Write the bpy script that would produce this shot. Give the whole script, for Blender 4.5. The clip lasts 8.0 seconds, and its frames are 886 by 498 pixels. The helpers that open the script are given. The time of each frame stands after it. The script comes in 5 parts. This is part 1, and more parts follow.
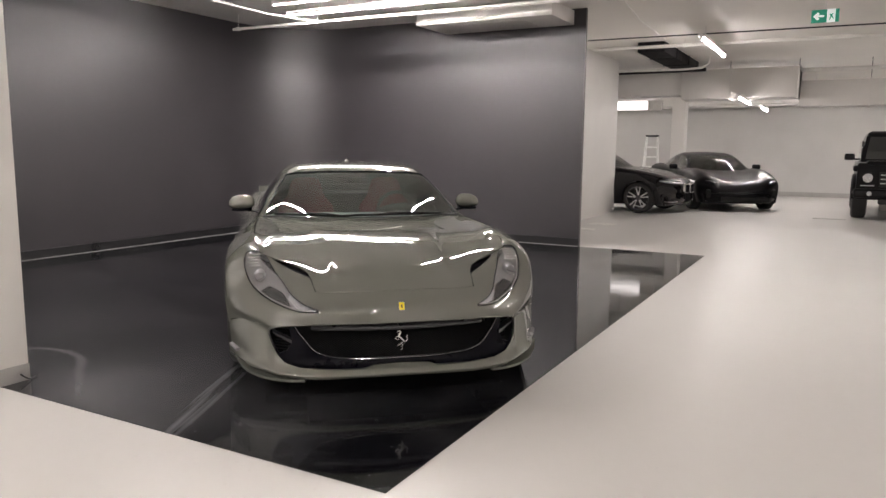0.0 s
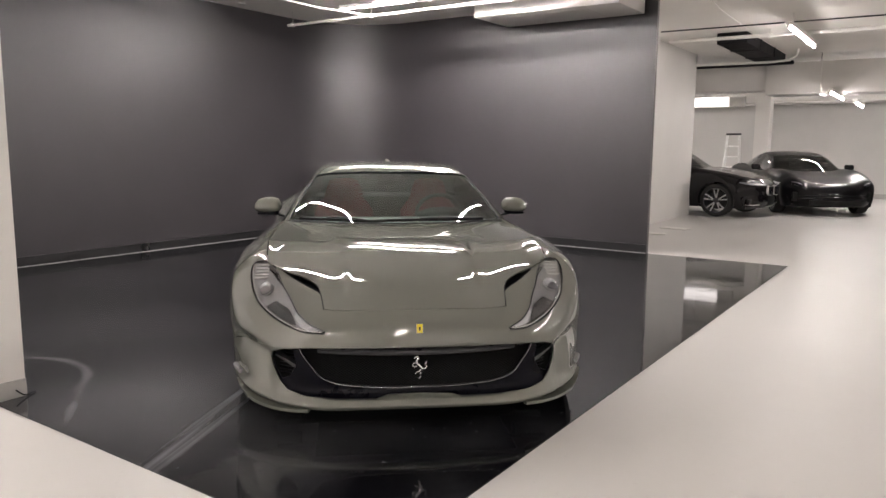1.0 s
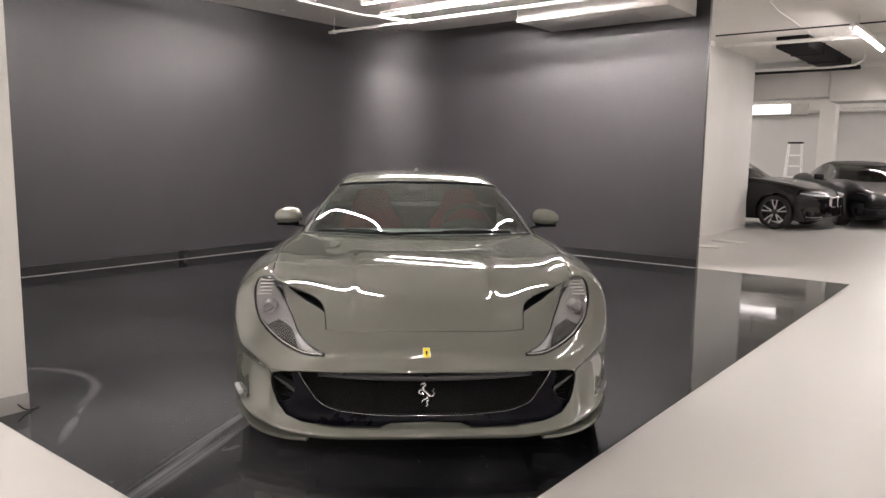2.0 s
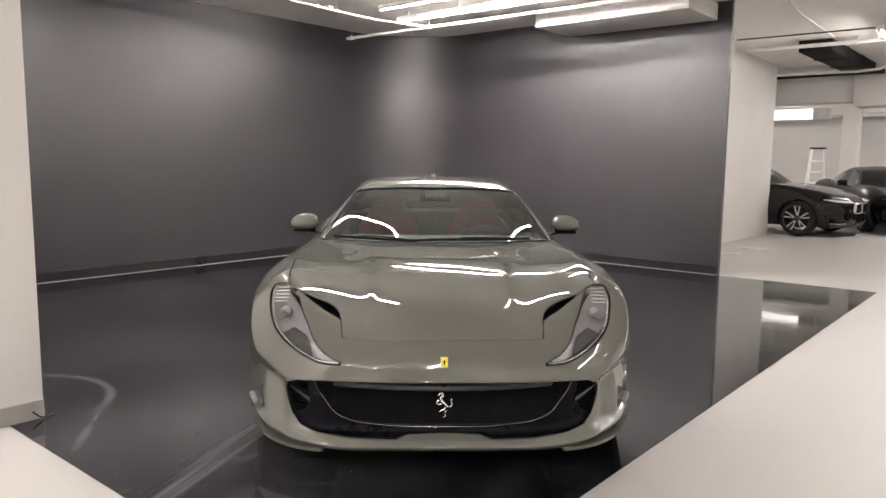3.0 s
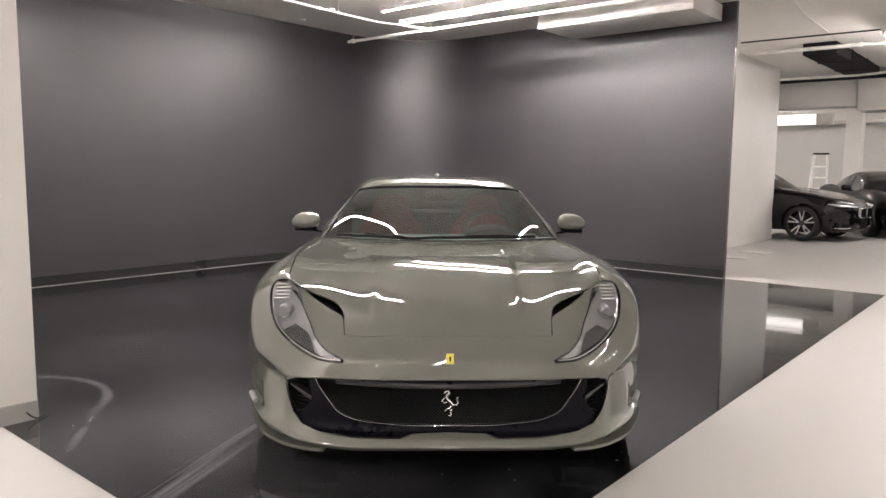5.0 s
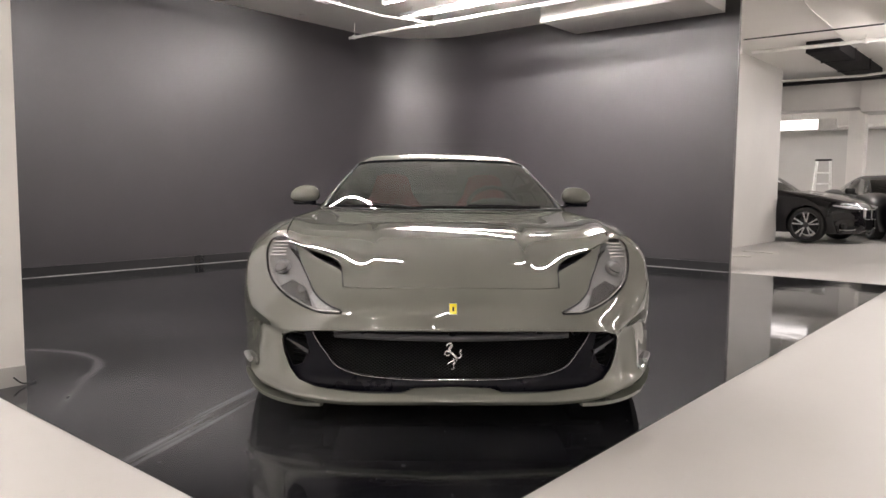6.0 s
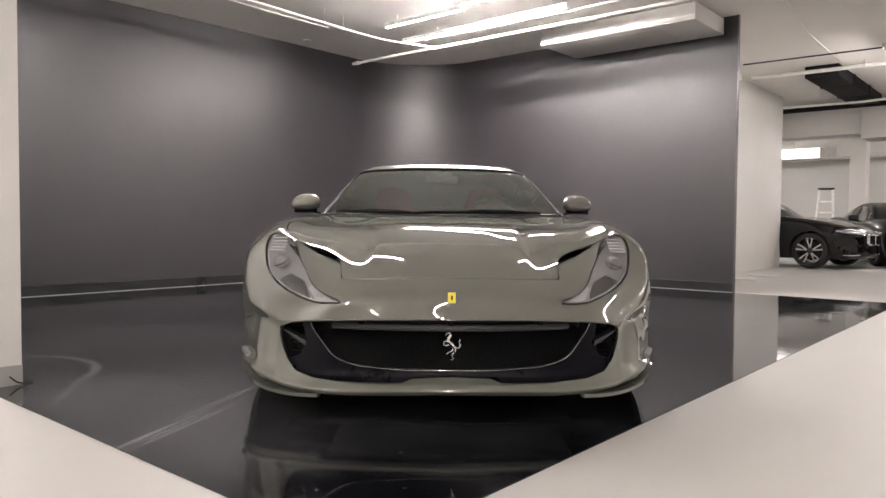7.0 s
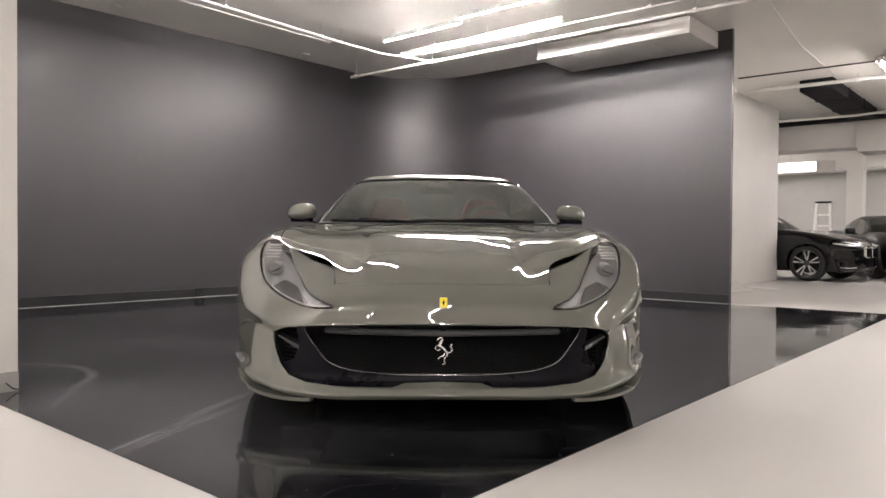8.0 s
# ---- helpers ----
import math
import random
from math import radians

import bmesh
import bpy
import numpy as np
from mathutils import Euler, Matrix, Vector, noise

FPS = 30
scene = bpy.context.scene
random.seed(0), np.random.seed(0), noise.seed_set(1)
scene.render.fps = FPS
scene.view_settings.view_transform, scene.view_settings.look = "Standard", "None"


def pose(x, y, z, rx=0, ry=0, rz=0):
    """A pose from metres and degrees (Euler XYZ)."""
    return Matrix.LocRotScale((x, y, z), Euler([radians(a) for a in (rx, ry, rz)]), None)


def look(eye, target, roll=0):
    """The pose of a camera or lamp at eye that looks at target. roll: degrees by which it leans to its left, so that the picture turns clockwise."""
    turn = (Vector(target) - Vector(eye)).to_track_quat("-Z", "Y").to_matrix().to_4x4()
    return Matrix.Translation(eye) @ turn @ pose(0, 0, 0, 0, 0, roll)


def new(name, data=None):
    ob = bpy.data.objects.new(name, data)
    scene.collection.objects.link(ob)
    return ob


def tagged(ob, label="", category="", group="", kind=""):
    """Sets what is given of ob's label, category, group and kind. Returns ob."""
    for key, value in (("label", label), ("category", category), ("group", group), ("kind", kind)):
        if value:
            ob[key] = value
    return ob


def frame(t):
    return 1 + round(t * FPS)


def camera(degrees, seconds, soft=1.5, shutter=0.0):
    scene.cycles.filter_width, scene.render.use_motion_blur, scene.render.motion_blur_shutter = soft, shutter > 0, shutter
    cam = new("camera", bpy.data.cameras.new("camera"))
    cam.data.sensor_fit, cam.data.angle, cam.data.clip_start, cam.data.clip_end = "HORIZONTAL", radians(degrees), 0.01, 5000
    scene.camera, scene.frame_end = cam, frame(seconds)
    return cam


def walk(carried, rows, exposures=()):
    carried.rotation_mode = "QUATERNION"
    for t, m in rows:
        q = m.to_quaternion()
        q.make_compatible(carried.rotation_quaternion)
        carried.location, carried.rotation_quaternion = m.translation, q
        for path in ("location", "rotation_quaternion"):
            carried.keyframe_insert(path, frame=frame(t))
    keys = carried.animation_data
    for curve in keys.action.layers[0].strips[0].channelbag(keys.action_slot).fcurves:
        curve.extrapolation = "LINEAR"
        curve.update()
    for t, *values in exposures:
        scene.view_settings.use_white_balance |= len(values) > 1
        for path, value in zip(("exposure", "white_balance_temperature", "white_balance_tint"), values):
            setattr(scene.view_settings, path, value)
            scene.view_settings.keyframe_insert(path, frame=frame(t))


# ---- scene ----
cam = camera(62.7, 8.0)
PATH = [
    (0, (0.06, 0.049, 1.366), (-0.887, 1.789, 1.093), 0.5),
    (0.5, (0.009, 0.376, 1.359), (-1.026, 2.064, 1.079), 0.5),
    (1, (-0.006, 0.642, 1.366), (-1.125, 2.277, 1.089), 0.5),
    (1.5, (0.007, 0.867, 1.377), (-1.184, 2.451, 1.108), 0.6),
    (3, (-0.055, 1.028, 1.37), (-1.331, 2.549, 1.129), 0.6),
    (3.5, (-0.058, 1.037, 1.373), (-1.337, 2.557, 1.14), 0.6),
    (4, (-0.056, 1.032, 1.379), (-1.335, 2.552, 1.151), 0.6),
    (5.5, (-0.167, 1.12, 1.168), (-1.449, 2.642, 0.967), 0.5),
    (6, (-0.183, 1.146, 0.997), (-1.468, 2.668, 0.827), 0.5),
    (6.5, (-0.175, 1.151, 0.872), (-1.466, 2.673, 0.753), 0.4),
    (7, (-0.165, 1.16, 0.809), (-1.463, 2.679, 0.738), 0.4),
    (7.5, (-0.134, 1.164, 0.777), (-1.438, 2.68, 0.735), 0.4),
    (8, (-0.117, 1.153, 0.774), (-1.416, 2.674, 0.743), 0.4),
]
walk(cam, [(t, look(eye, target, roll)) for t, eye, target, roll in PATH],
     [(0, -0.21), (1, -0.08), (3, 0.13), (4, 0.13), (5.5, 0.14), (8, 0.07)])

# ---- world and light: an underground garage lit by bare ceiling tubes only ----
world = bpy.data.worlds.new("underground")
world.use_nodes = True
world.node_tree.nodes["Background"].inputs[0].default_value = (0.02, 0.02, 0.02, 1)
world.node_tree.nodes["Background"].inputs[1].default_value = 1.0
scene.world = world
TUBE = 480.0        # radiance of the aisle's tubes
BAY_TUBE = 1080.0    # the newer, brighter tubes over the bay
SIDE_TUBE = 280.0   # dimmer ones along the aisle, and the fill tube by the pier
SOFT_TUBE = 82.0   # thick opal ones by the parked cars
FAR_FILL = 600.0    # unseen fill tubes added over the far parking row
TUBE_COLOUR = (1.0, 0.922, 0.895)

# ---- materials ----
def material(name, colour, rough=0.5, metal=0.0, coat=0.0, scale=6.0, vary=0.15, rough_vary=0.08, bump=0.0, fine=80.0, fleck=0.0, spec=0.5, coat_rough=0.008, coat_ior=1.62):
    """A surface with stains at one scale, grain at another, and a little relief."""
    m = bpy.data.materials.new(name)
    m.use_nodes = True
    nt = m.node_tree
    nd, ln = nt.nodes, nt.links
    bsdf = nd["Principled BSDF"]
    bsdf.inputs["Metallic"].default_value = metal
    bsdf.inputs["Coat Weight"].default_value = coat
    bsdf.inputs["Coat Roughness"].default_value = coat_rough
    bsdf.inputs["Coat IOR"].default_value = coat_ior
    bsdf.inputs["Specular IOR Level"].default_value = spec
    tc = nd.new("ShaderNodeTexCoord")
    big, small = nd.new("ShaderNodeTexNoise"), nd.new("ShaderNodeTexNoise")
    big.inputs["Scale"].default_value, big.inputs["Detail"].default_value = scale, 6
    small.inputs["Scale"].default_value, small.inputs["Detail"].default_value = fine, 3
    for n in (big, small):
        ln.new(tc.outputs["Object"], n.inputs["Vector"])
    ramp = nd.new("ShaderNodeMapRange")
    ramp.inputs["From Min"].default_value, ramp.inputs["From Max"].default_value = 0.3, 0.7
    ramp.inputs["To Min"].default_value, ramp.inputs["To Max"].default_value = 1 - vary, 1 + vary
    ln.new(big.outputs["Fac"], ramp.inputs["Value"])
    grain = nd.new("ShaderNodeMapRange")
    grain.inputs["To Min"].default_value, grain.inputs["To Max"].default_value = 1 - vary * 0.4 - fleck, 1 + vary * 0.4 + fleck
    ln.new(small.outputs["Fac"], grain.inputs["Value"])
    mul = nd.new("ShaderNodeMath")
    mul.operation = "MULTIPLY"
    ln.new(ramp.outputs[0], mul.inputs[0])
    ln.new(grain.outputs[0], mul.inputs[1])
    tint = nd.new("ShaderNodeVectorMath")
    tint.operation = "SCALE"
    tint.inputs[0].default_value = colour
    ln.new(mul.outputs[0], tint.inputs["Scale"])
    ln.new(tint.outputs[0], bsdf.inputs["Base Color"])
    rr = nd.new("ShaderNodeMapRange")
    rr.inputs["From Min"].default_value, rr.inputs["From Max"].default_value = 0.3, 0.7
    rr.inputs["To Min"].default_value, rr.inputs["To Max"].default_value = max(rough - rough_vary, 0.01), rough + rough_vary
    ln.new(big.outputs["Fac"], rr.inputs["Value"])
    ln.new(rr.outputs[0], bsdf.inputs["Roughness"])
    if bump:
        b = nd.new("ShaderNodeBump")
        b.inputs["Strength"].default_value, b.inputs["Distance"].default_value = bump, 0.004
        ln.new(small.outputs["Fac"], b.inputs["Height"])
        ln.new(b.outputs[0], bsdf.inputs["Normal"])
    return m


def glow(name, colour, strength, base=(0.8, 0.8, 0.8)):
    m = bpy.data.materials.new(name)
    m.use_nodes = True
    bsdf = m.node_tree.nodes["Principled BSDF"]
    bsdf.inputs["Base Color"].default_value = (*base, 1)
    bsdf.inputs["Emission Color"].default_value = (*colour, 1)
    bsdf.inputs["Emission Strength"].default_value = strength
    return m


def glass(name, colour=(1, 1, 1), rough=0.0, ior=1.45, clear=1.0):
    m = bpy.data.materials.new(name)
    m.use_nodes = True
    bsdf = m.node_tree.nodes["Principled BSDF"]
    bsdf.inputs["Base Color"].default_value = (*colour, 1)
    bsdf.inputs["Roughness"].default_value = rough
    bsdf.inputs["IOR"].default_value = ior
    bsdf.inputs["Transmission Weight"].default_value = clear
    return m


PAINT_GREY = material("grey_green_car_paint", (0.120, 0.125, 0.107), 0.70, 0.0, 1.0, scale=1.5, vary=0.02, rough_vary=0.02, fine=900, fleck=0.08, spec=0.0, coat_ior=2.10, coat_rough=0.0)
PAINT_BLACK = material("black_car_paint", (0.004, 0.004, 0.005), 0.3, 0.0, 0.6, scale=2, vary=0.1, rough_vary=0.02, fine=600, spec=0.05, coat_ior=1.38, coat_rough=0.012)
PAINT_BLUE = material("midnight_car_paint", (0.005, 0.0042, 0.0055), 0.3, 0.0, 0.9, scale=2, vary=0.1, rough_vary=0.02, fine=600, spec=0.05, coat_ior=1.48, coat_rough=0.012)
PLASTIC = material("black_plastic", (0.007, 0.007, 0.008), 0.45, scale=9, vary=0.2, bump=0.05, fine=300, spec=0.3)
SATIN = material("satin_black_trim", (0.004, 0.004, 0.007), 0.32, scale=9, vary=0.2, spec=0.14)
RUBBER = material("tyre_rubber", (0.015, 0.015, 0.015), 0.75, scale=20, vary=0.25, bump=0.2, fine=200)
# near-black for hidden parts; also stands in for shade inside openings
DARK = material("black_parts_and_shade", (0.004, 0.004, 0.004), 0.9, scale=5, vary=0.2)
CHROME = material("polished_metal", (0.72, 0.72, 0.73), 0.12, 1.0, scale=12, vary=0.05, rough_vary=0.05)
ALLOY_SILVER = material("silver_wheel_paint", (0.55, 0.55, 0.56), 0.3, 0.25, 0.3, scale=12, vary=0.06)
ALLOY_DARK = material("dark_alloy", (0.10, 0.10, 0.105), 0.35, 0.9, scale=12, vary=0.1)
YELLOW = material("yellow_enamel", (0.80, 0.66, 0.04), 0.25, 0.0, 0.8, scale=30, vary=0.05)
RED_HIDE = material("red_leather", (0.17, 0.010, 0.012), 0.75, scale=12, vary=0.2, bump=0.3, fine=350, spec=0.05)
HIDE = material("dark_leather", (0.030, 0.029, 0.028), 0.6, scale=12, vary=0.2, bump=0.3, fine=350, spec=0.2)
# dash colour lifted to pale green-grey, imitating reflected haze on the windscreen
DASH = material("veil_tinted_dash", (0.19, 0.215, 0.20), 0.65, scale=12, vary=0.15, bump=0.3, fine=350)
TRIM_GREY = material("grey_cabin_trim", (0.13, 0.138, 0.132), 0.7, scale=12, vary=0.12)
LENS = glass("lamp_lens", (1, 1, 1), 0.0, 1.45)
SCREEN = glass("windscreen_glass", (0.62, 0.71, 0.67), 0.0, 1.85)
TINT = glass("tinted_glass", (0.10, 0.115, 0.11), 0.0, 1.5)
LAMP_WHITE = material("lamp_reflector", (0.62, 0.63, 0.65), 0.22, 0.35, scale=40, vary=0.1)
LAMP_CHROME = material("lamp_chrome", (0.80, 0.80, 0.80), 0.18, 0.7, scale=40, vary=0.05)
LAMP_MASK = material("lamp_mask_grey", (0.022, 0.022, 0.025), 0.25, scale=40, vary=0.03, rough_vary=0.02)
LAMP_GREY = material("lamp_housing", (0.36, 0.355, 0.37), 0.24, 0.35, scale=40, vary=0.03, rough_vary=0.02)

WALL_BLACK = material("black_wall_paint", (0.033, 0.030, 0.033), 0.44, scale=1.3, vary=0.10, rough_vary=0.03, bump=0.10, fine=160, spec=0.62)
WALL_WHITE = material("white_wall_paint", (0.76, 0.74, 0.71), 0.55, scale=0.9, vary=0.035, bump=0.15, fine=120)
WALL_GREY = material("pale_grey_wall_paint", (0.70, 0.685, 0.66), 0.6, scale=0.9, vary=0.05, bump=0.15, fine=120)
CEILING_PAINT = material("ceiling_paint", (0.80, 0.775, 0.735), 0.5, scale=0.7, vary=0.05, bump=0.25, fine=60, spec=0.2)
BASE_GREY = material("grey_skirting", (0.42, 0.41, 0.395), 0.5, scale=3, vary=0.06)
BASE_BLACK = material("black_skirting", (0.016, 0.016, 0.017), 0.35, scale=3, vary=0.15)
SEALANT = material("pale_sealant", (0.26, 0.255, 0.25), 0.5, scale=20, vary=0.3)
PIPE_WHITE = material("white_painted_pipe", (0.72, 0.70, 0.67), 0.4, scale=8, vary=0.06)
DUCT_WHITE = material("white_painted_duct", (0.62, 0.60, 0.575), 0.45, scale=1.5, vary=0.05)
STEEL_DARK = material("dark_steel", (0.03, 0.03, 0.032), 0.5, 0.6, scale=8, vary=0.2)
DUCT_BLACK = material("black_insulation_and_shade", (0.012, 0.011, 0.012), 0.8, scale=8, vary=0.2, spec=0.2)
ALUMINIUM = material("ladder_aluminium", (0.88, 0.88, 0.86), 0.4, 0.0, scale=15, vary=0.1)
SIGN_GREEN = glow("exit_sign_green", (0.0, 0.30, 0.18), 0.30, (0.02, 0.22, 0.14))
SIGN_WHITE = glow("exit_sign_white", (0.75, 0.9, 0.85), 0.55)
PAPER = material("white_card", (0.74, 0.73, 0.70), 0.7, scale=9, vary=0.06)
PANEL_GLOW = glow("lit_diffuser", TUBE_COLOUR, 2.6)
TUBE_GLOW = glow("tube_light", TUBE_COLOUR, TUBE)
BAY_GLOW = glow("bay_tube_light", TUBE_COLOUR, BAY_TUBE)
SIDE_GLOW = glow("aisle_tube_light", TUBE_COLOUR, SIDE_TUBE)
SOFT_GLOW = glow("opal_tube_light", TUBE_COLOUR, SOFT_TUBE)
FAR_FILL_GLOW = glow("far_fill_light", TUBE_COLOUR, FAR_FILL)


def floor_material(name, black):
    """Poured resin: gloss that varies, clouding, fine specks; on the black field also dust and tyre scuffs."""
    m = bpy.data.materials.new(name)
    m.use_nodes = True
    nd, ln = m.node_tree.nodes, m.node_tree.links
    bsdf = nd["Principled BSDF"]
    tc = nd.new("ShaderNodeTexCoord")

    def noise_at(scale, detail=6, warp=0.0, vec=None):
        n = nd.new("ShaderNodeTexNoise")
        n.inputs["Scale"].default_value, n.inputs["Detail"].default_value, n.inputs["Distortion"].default_value = scale, detail, warp
        ln.new(vec or tc.outputs["Object"], n.inputs["Vector"])
        return n.outputs["Fac"]

    def ranged(v, a, b, c, d):
        r = nd.new("ShaderNodeMapRange")
        for k, x in zip(("From Min", "From Max", "To Min", "To Max"), (a, b, c, d)):
            r.inputs[k].default_value = x
        ln.new(v, r.inputs["Value"])
        return r.outputs[0]

    def op(kind, a, b):
        n = nd.new("ShaderNodeMath")
        n.operation = kind
        for k, x in enumerate((a, b)):
            if isinstance(x, (int, float)):
                n.inputs[k].default_value = x
            else:
                ln.new(x, n.inputs[k])
        return n.outputs[0]

    cloud, fine = noise_at(0.8, 8, 0.6), noise_at(140, 2)
    bmp = nd.new("ShaderNodeBump")
    bmp.inputs["Strength"].default_value, bmp.inputs["Distance"].default_value = (0.07, 0.02) if black else (0.02, 0.010)
    ln.new(op("ADD", noise_at(2.2 if black else 5.0, 3), op("MULTIPLY", fine, 0.0 if black else 0.02)), bmp.inputs["Height"])
    ln.new(bmp.outputs[0], bsdf.inputs["Normal"])
    mix = nd.new("ShaderNodeMix")
    mix.data_type = "RGBA"
    if black:
        def laid(x, y, angle):
            """Distances across and along a line on the floor through (x, y)."""
            moved = nd.new("ShaderNodeMapping")
            moved.inputs["Location"].default_value = (-x, -y, 0)
            ln.new(tc.outputs["Object"], moved.inputs["Vector"])
            spun = nd.new("ShaderNodeVectorRotate")
            spun.rotation_type = "Z_AXIS"
            spun.inputs["Angle"].default_value = radians(angle)
            ln.new(moved.outputs[0], spun.inputs["Vector"])
            xyz = nd.new("ShaderNodeSeparateXYZ")
            ln.new(spun.outputs[0], xyz.inputs[0])
            return spun, op("ABSOLUTE", xyz.outputs[0], 0), op("ABSOLUTE", xyz.outputs[1], 0)

        # scuffs run along the way the car was driven in
        spun, across, along = laid(-2.93, 2.85, -25)
        band = op("MULTIPLY", ranged(across, 0.03, 0.10, 1, 0), ranged(along, 0.35, 0.9, 1, 0))
        stretch = nd.new("ShaderNodeMapping")
        stretch.inputs["Scale"].default_value = (24, 0.5, 1)
        ln.new(spun.outputs[0], stretch.inputs["Vector"])
        scuff = op("MULTIPLY", band, ranged(noise_at(1.0, 2, 0.1, stretch.outputs[0]), 0.42, 0.68, 0.0, 1.0))
        dust = op("MULTIPLY", ranged(noise_at(0.9, 9, 0.8), 0.45, 0.78, 0.0, 0.28), ranged(noise_at(6, 6, 0.5), 0.35, 0.7, 0.2, 1))
        haze_at = nd.new("ShaderNodeVectorMath")
        haze_at.operation = "DISTANCE"
        haze_at.inputs[1].default_value = (-3.15, 2.80, 0.004)
        ln.new(tc.outputs["Object"], haze_at.inputs[0])
        haze = op("MULTIPLY", ranged(op("ADD", haze_at.outputs["Value"], ranged(noise_at(1.1, 5, 0.4), 0.3, 0.7, -0.35, 0.35)), 0.30, 1.35, 0.38, 0), ranged(noise_at(2.3, 7, 0.5), 0.3, 0.7, 0.6, 1))
        dust = op("ADD", dust, haze)
        specks = ranged(noise_at(38, 1), 0.74, 0.78, 0, 0.7)
        # a swept mark: an arc that runs out into a straight smear
        ring_at = nd.new("ShaderNodeVectorMath")
        ring_at.operation = "DISTANCE"
        ring_at.inputs[1].default_value = (-4.42, 2.40, 0.004)
        ln.new(tc.outputs["Object"], ring_at.inputs[0])
        floor_xyz = nd.new("ShaderNodeSeparateXYZ")
        ln.new(tc.outputs["Object"], floor_xyz.inputs[0])
        ring = op("MULTIPLY", ranged(op("ABSOLUTE", op("SUBTRACT", ring_at.outputs["Value"], 0.59), 0), 0.006, 0.040, 0.62, 0), ranged(floor_xyz.outputs[1], 2.66, 2.80, 0, 1))
        _, beside, far_along = laid(-3.69, 2.585, -53.4)
        smear = op("MULTIPLY", ranged(beside, 0.004, 0.035, 0.40, 0), ranged(far_along, 0.22, 0.34, 1, 0))
        ring = op("MULTIPLY", op("ADD", ring, smear), ranged(noise_at(5, 5, 0.5), 0.3, 0.65, 0.35, 1))
        dirt = op("MINIMUM", op("ADD", op("ADD", op("ADD", scuff, ring), dust), specks), 1.0)
        mix.inputs["A"].default_value, mix.inputs["B"].default_value = (0.0045, 0.0045, 0.006, 1), (0.165, 0.166, 0.178, 1)
        ln.new(op("MULTIPLY", dirt, 0.9), mix.inputs["Factor"])
        ln.new(op("ADD", ranged(cloud, 0.3, 0.7, 0.025, 0.065), op("MULTIPLY", dirt, 0.12)), bsdf.inputs["Roughness"])
        bsdf.inputs["Specular IOR Level"].default_value = 0.55
    else:
        stain = op("MULTIPLY", ranged(noise_at(0.35, 6, 0.0), 0.1, 0.9, 0, 1), ranged(noise_at(9, 5), 0.2, 0.8, 0.5, 1))
        mix.inputs["A"].default_value, mix.inputs["B"].default_value = (0.58, 0.565, 0.545, 1), (0.54, 0.525, 0.505, 1)
        specks = ranged(noise_at(26, 2), 0.70, 0.76, 0, 0.9)
        ln.new(op("ADD", stain, specks), mix.inputs["Factor"])
        ln.new(ranged(noise_at(0.5, 6), 0.1, 0.9, 0.30, 0.42), bsdf.inputs["Roughness"])
        bsdf.inputs["Specular IOR Level"].default_value = 0.4
    ln.new(mix.outputs["Result"], bsdf.inputs["Base Color"])
    return m


FLOOR_GREY, FLOOR_BLACK = floor_material("grey_resin", False), floor_material("black_resin", True)
# ---- the grey sports car: body curves (u across, v back from the nose badge, z up) ----
def spline(knots, values, at):
    """Cubic Hermite through values at knots, evaluated at the parameters at."""
    knots, values, at = np.asarray(knots, float), np.asarray(values, float), np.asarray(at, float)
    n = len(knots)
    slope = np.zeros_like(values)
    for i in range(n):
        a, b = max(i - 1, 0), min(i + 1, n - 1)
        if 0 < i < n - 1:
            h0, h1 = knots[i] - knots[a], knots[b] - knots[i]
            d0, d1 = (values[i] - values[a]) / h0, (values[b] - values[i]) / h1
            slope[i] = (d0 * h1 + d1 * h0) / (h0 + h1)
        else:
            slope[i] = (values[b] - values[a]) / (knots[b] - knots[a])
    k = np.clip(np.searchsorted(knots, at, side="right") - 1, 0, n - 2)
    h = knots[k + 1] - knots[k]
    t = ((at - knots[k]) / h)
    sh = (-1,) + (1,) * (values.ndim - 1)
    t, h = t.reshape(sh), h.reshape(sh)
    return ((2 * t**3 - 3 * t**2 + 1) * values[k] + (t**3 - 2 * t**2 + t) * h * slope[k]
            + (3 * t**2 - 2 * t**3) * values[k + 1] + (t**3 - t**2) * h * slope[k + 1])


def net(rails, rows_per, cols_per, mirrored=True):
    """A fine grid of points through the rails (columns) and their rows, from one side to the other."""
    P = np.array(rails, float)
    if mirrored:
        P = np.concatenate([P[:0:-1] * np.array([-1, 1, 1]), P])
    P = P.transpose(1, 0, 2)
    rk = np.concatenate([[0], np.cumsum(np.linalg.norm(np.diff(P, axis=0), axis=2).mean(axis=1))])
    ck = np.concatenate([[0], np.cumsum(np.linalg.norm(np.diff(P, axis=1), axis=2).mean(axis=0))])
    ra = np.concatenate([np.linspace(rk[i], rk[i + 1], rows_per, endpoint=False) for i in range(len(rk) - 1)] + [rk[-1:]])
    ca = np.concatenate([np.linspace(ck[i], ck[i + 1], cols_per, endpoint=False) for i in range(len(ck) - 1)] + [ck[-1:]])
    G = spline(rk, P, ra)
    return spline(ck, G.transpose(1, 0, 2), ca).transpose(1, 0, 2)


def rail(us, vs, zs):
    return list(zip(us, vs, zs))


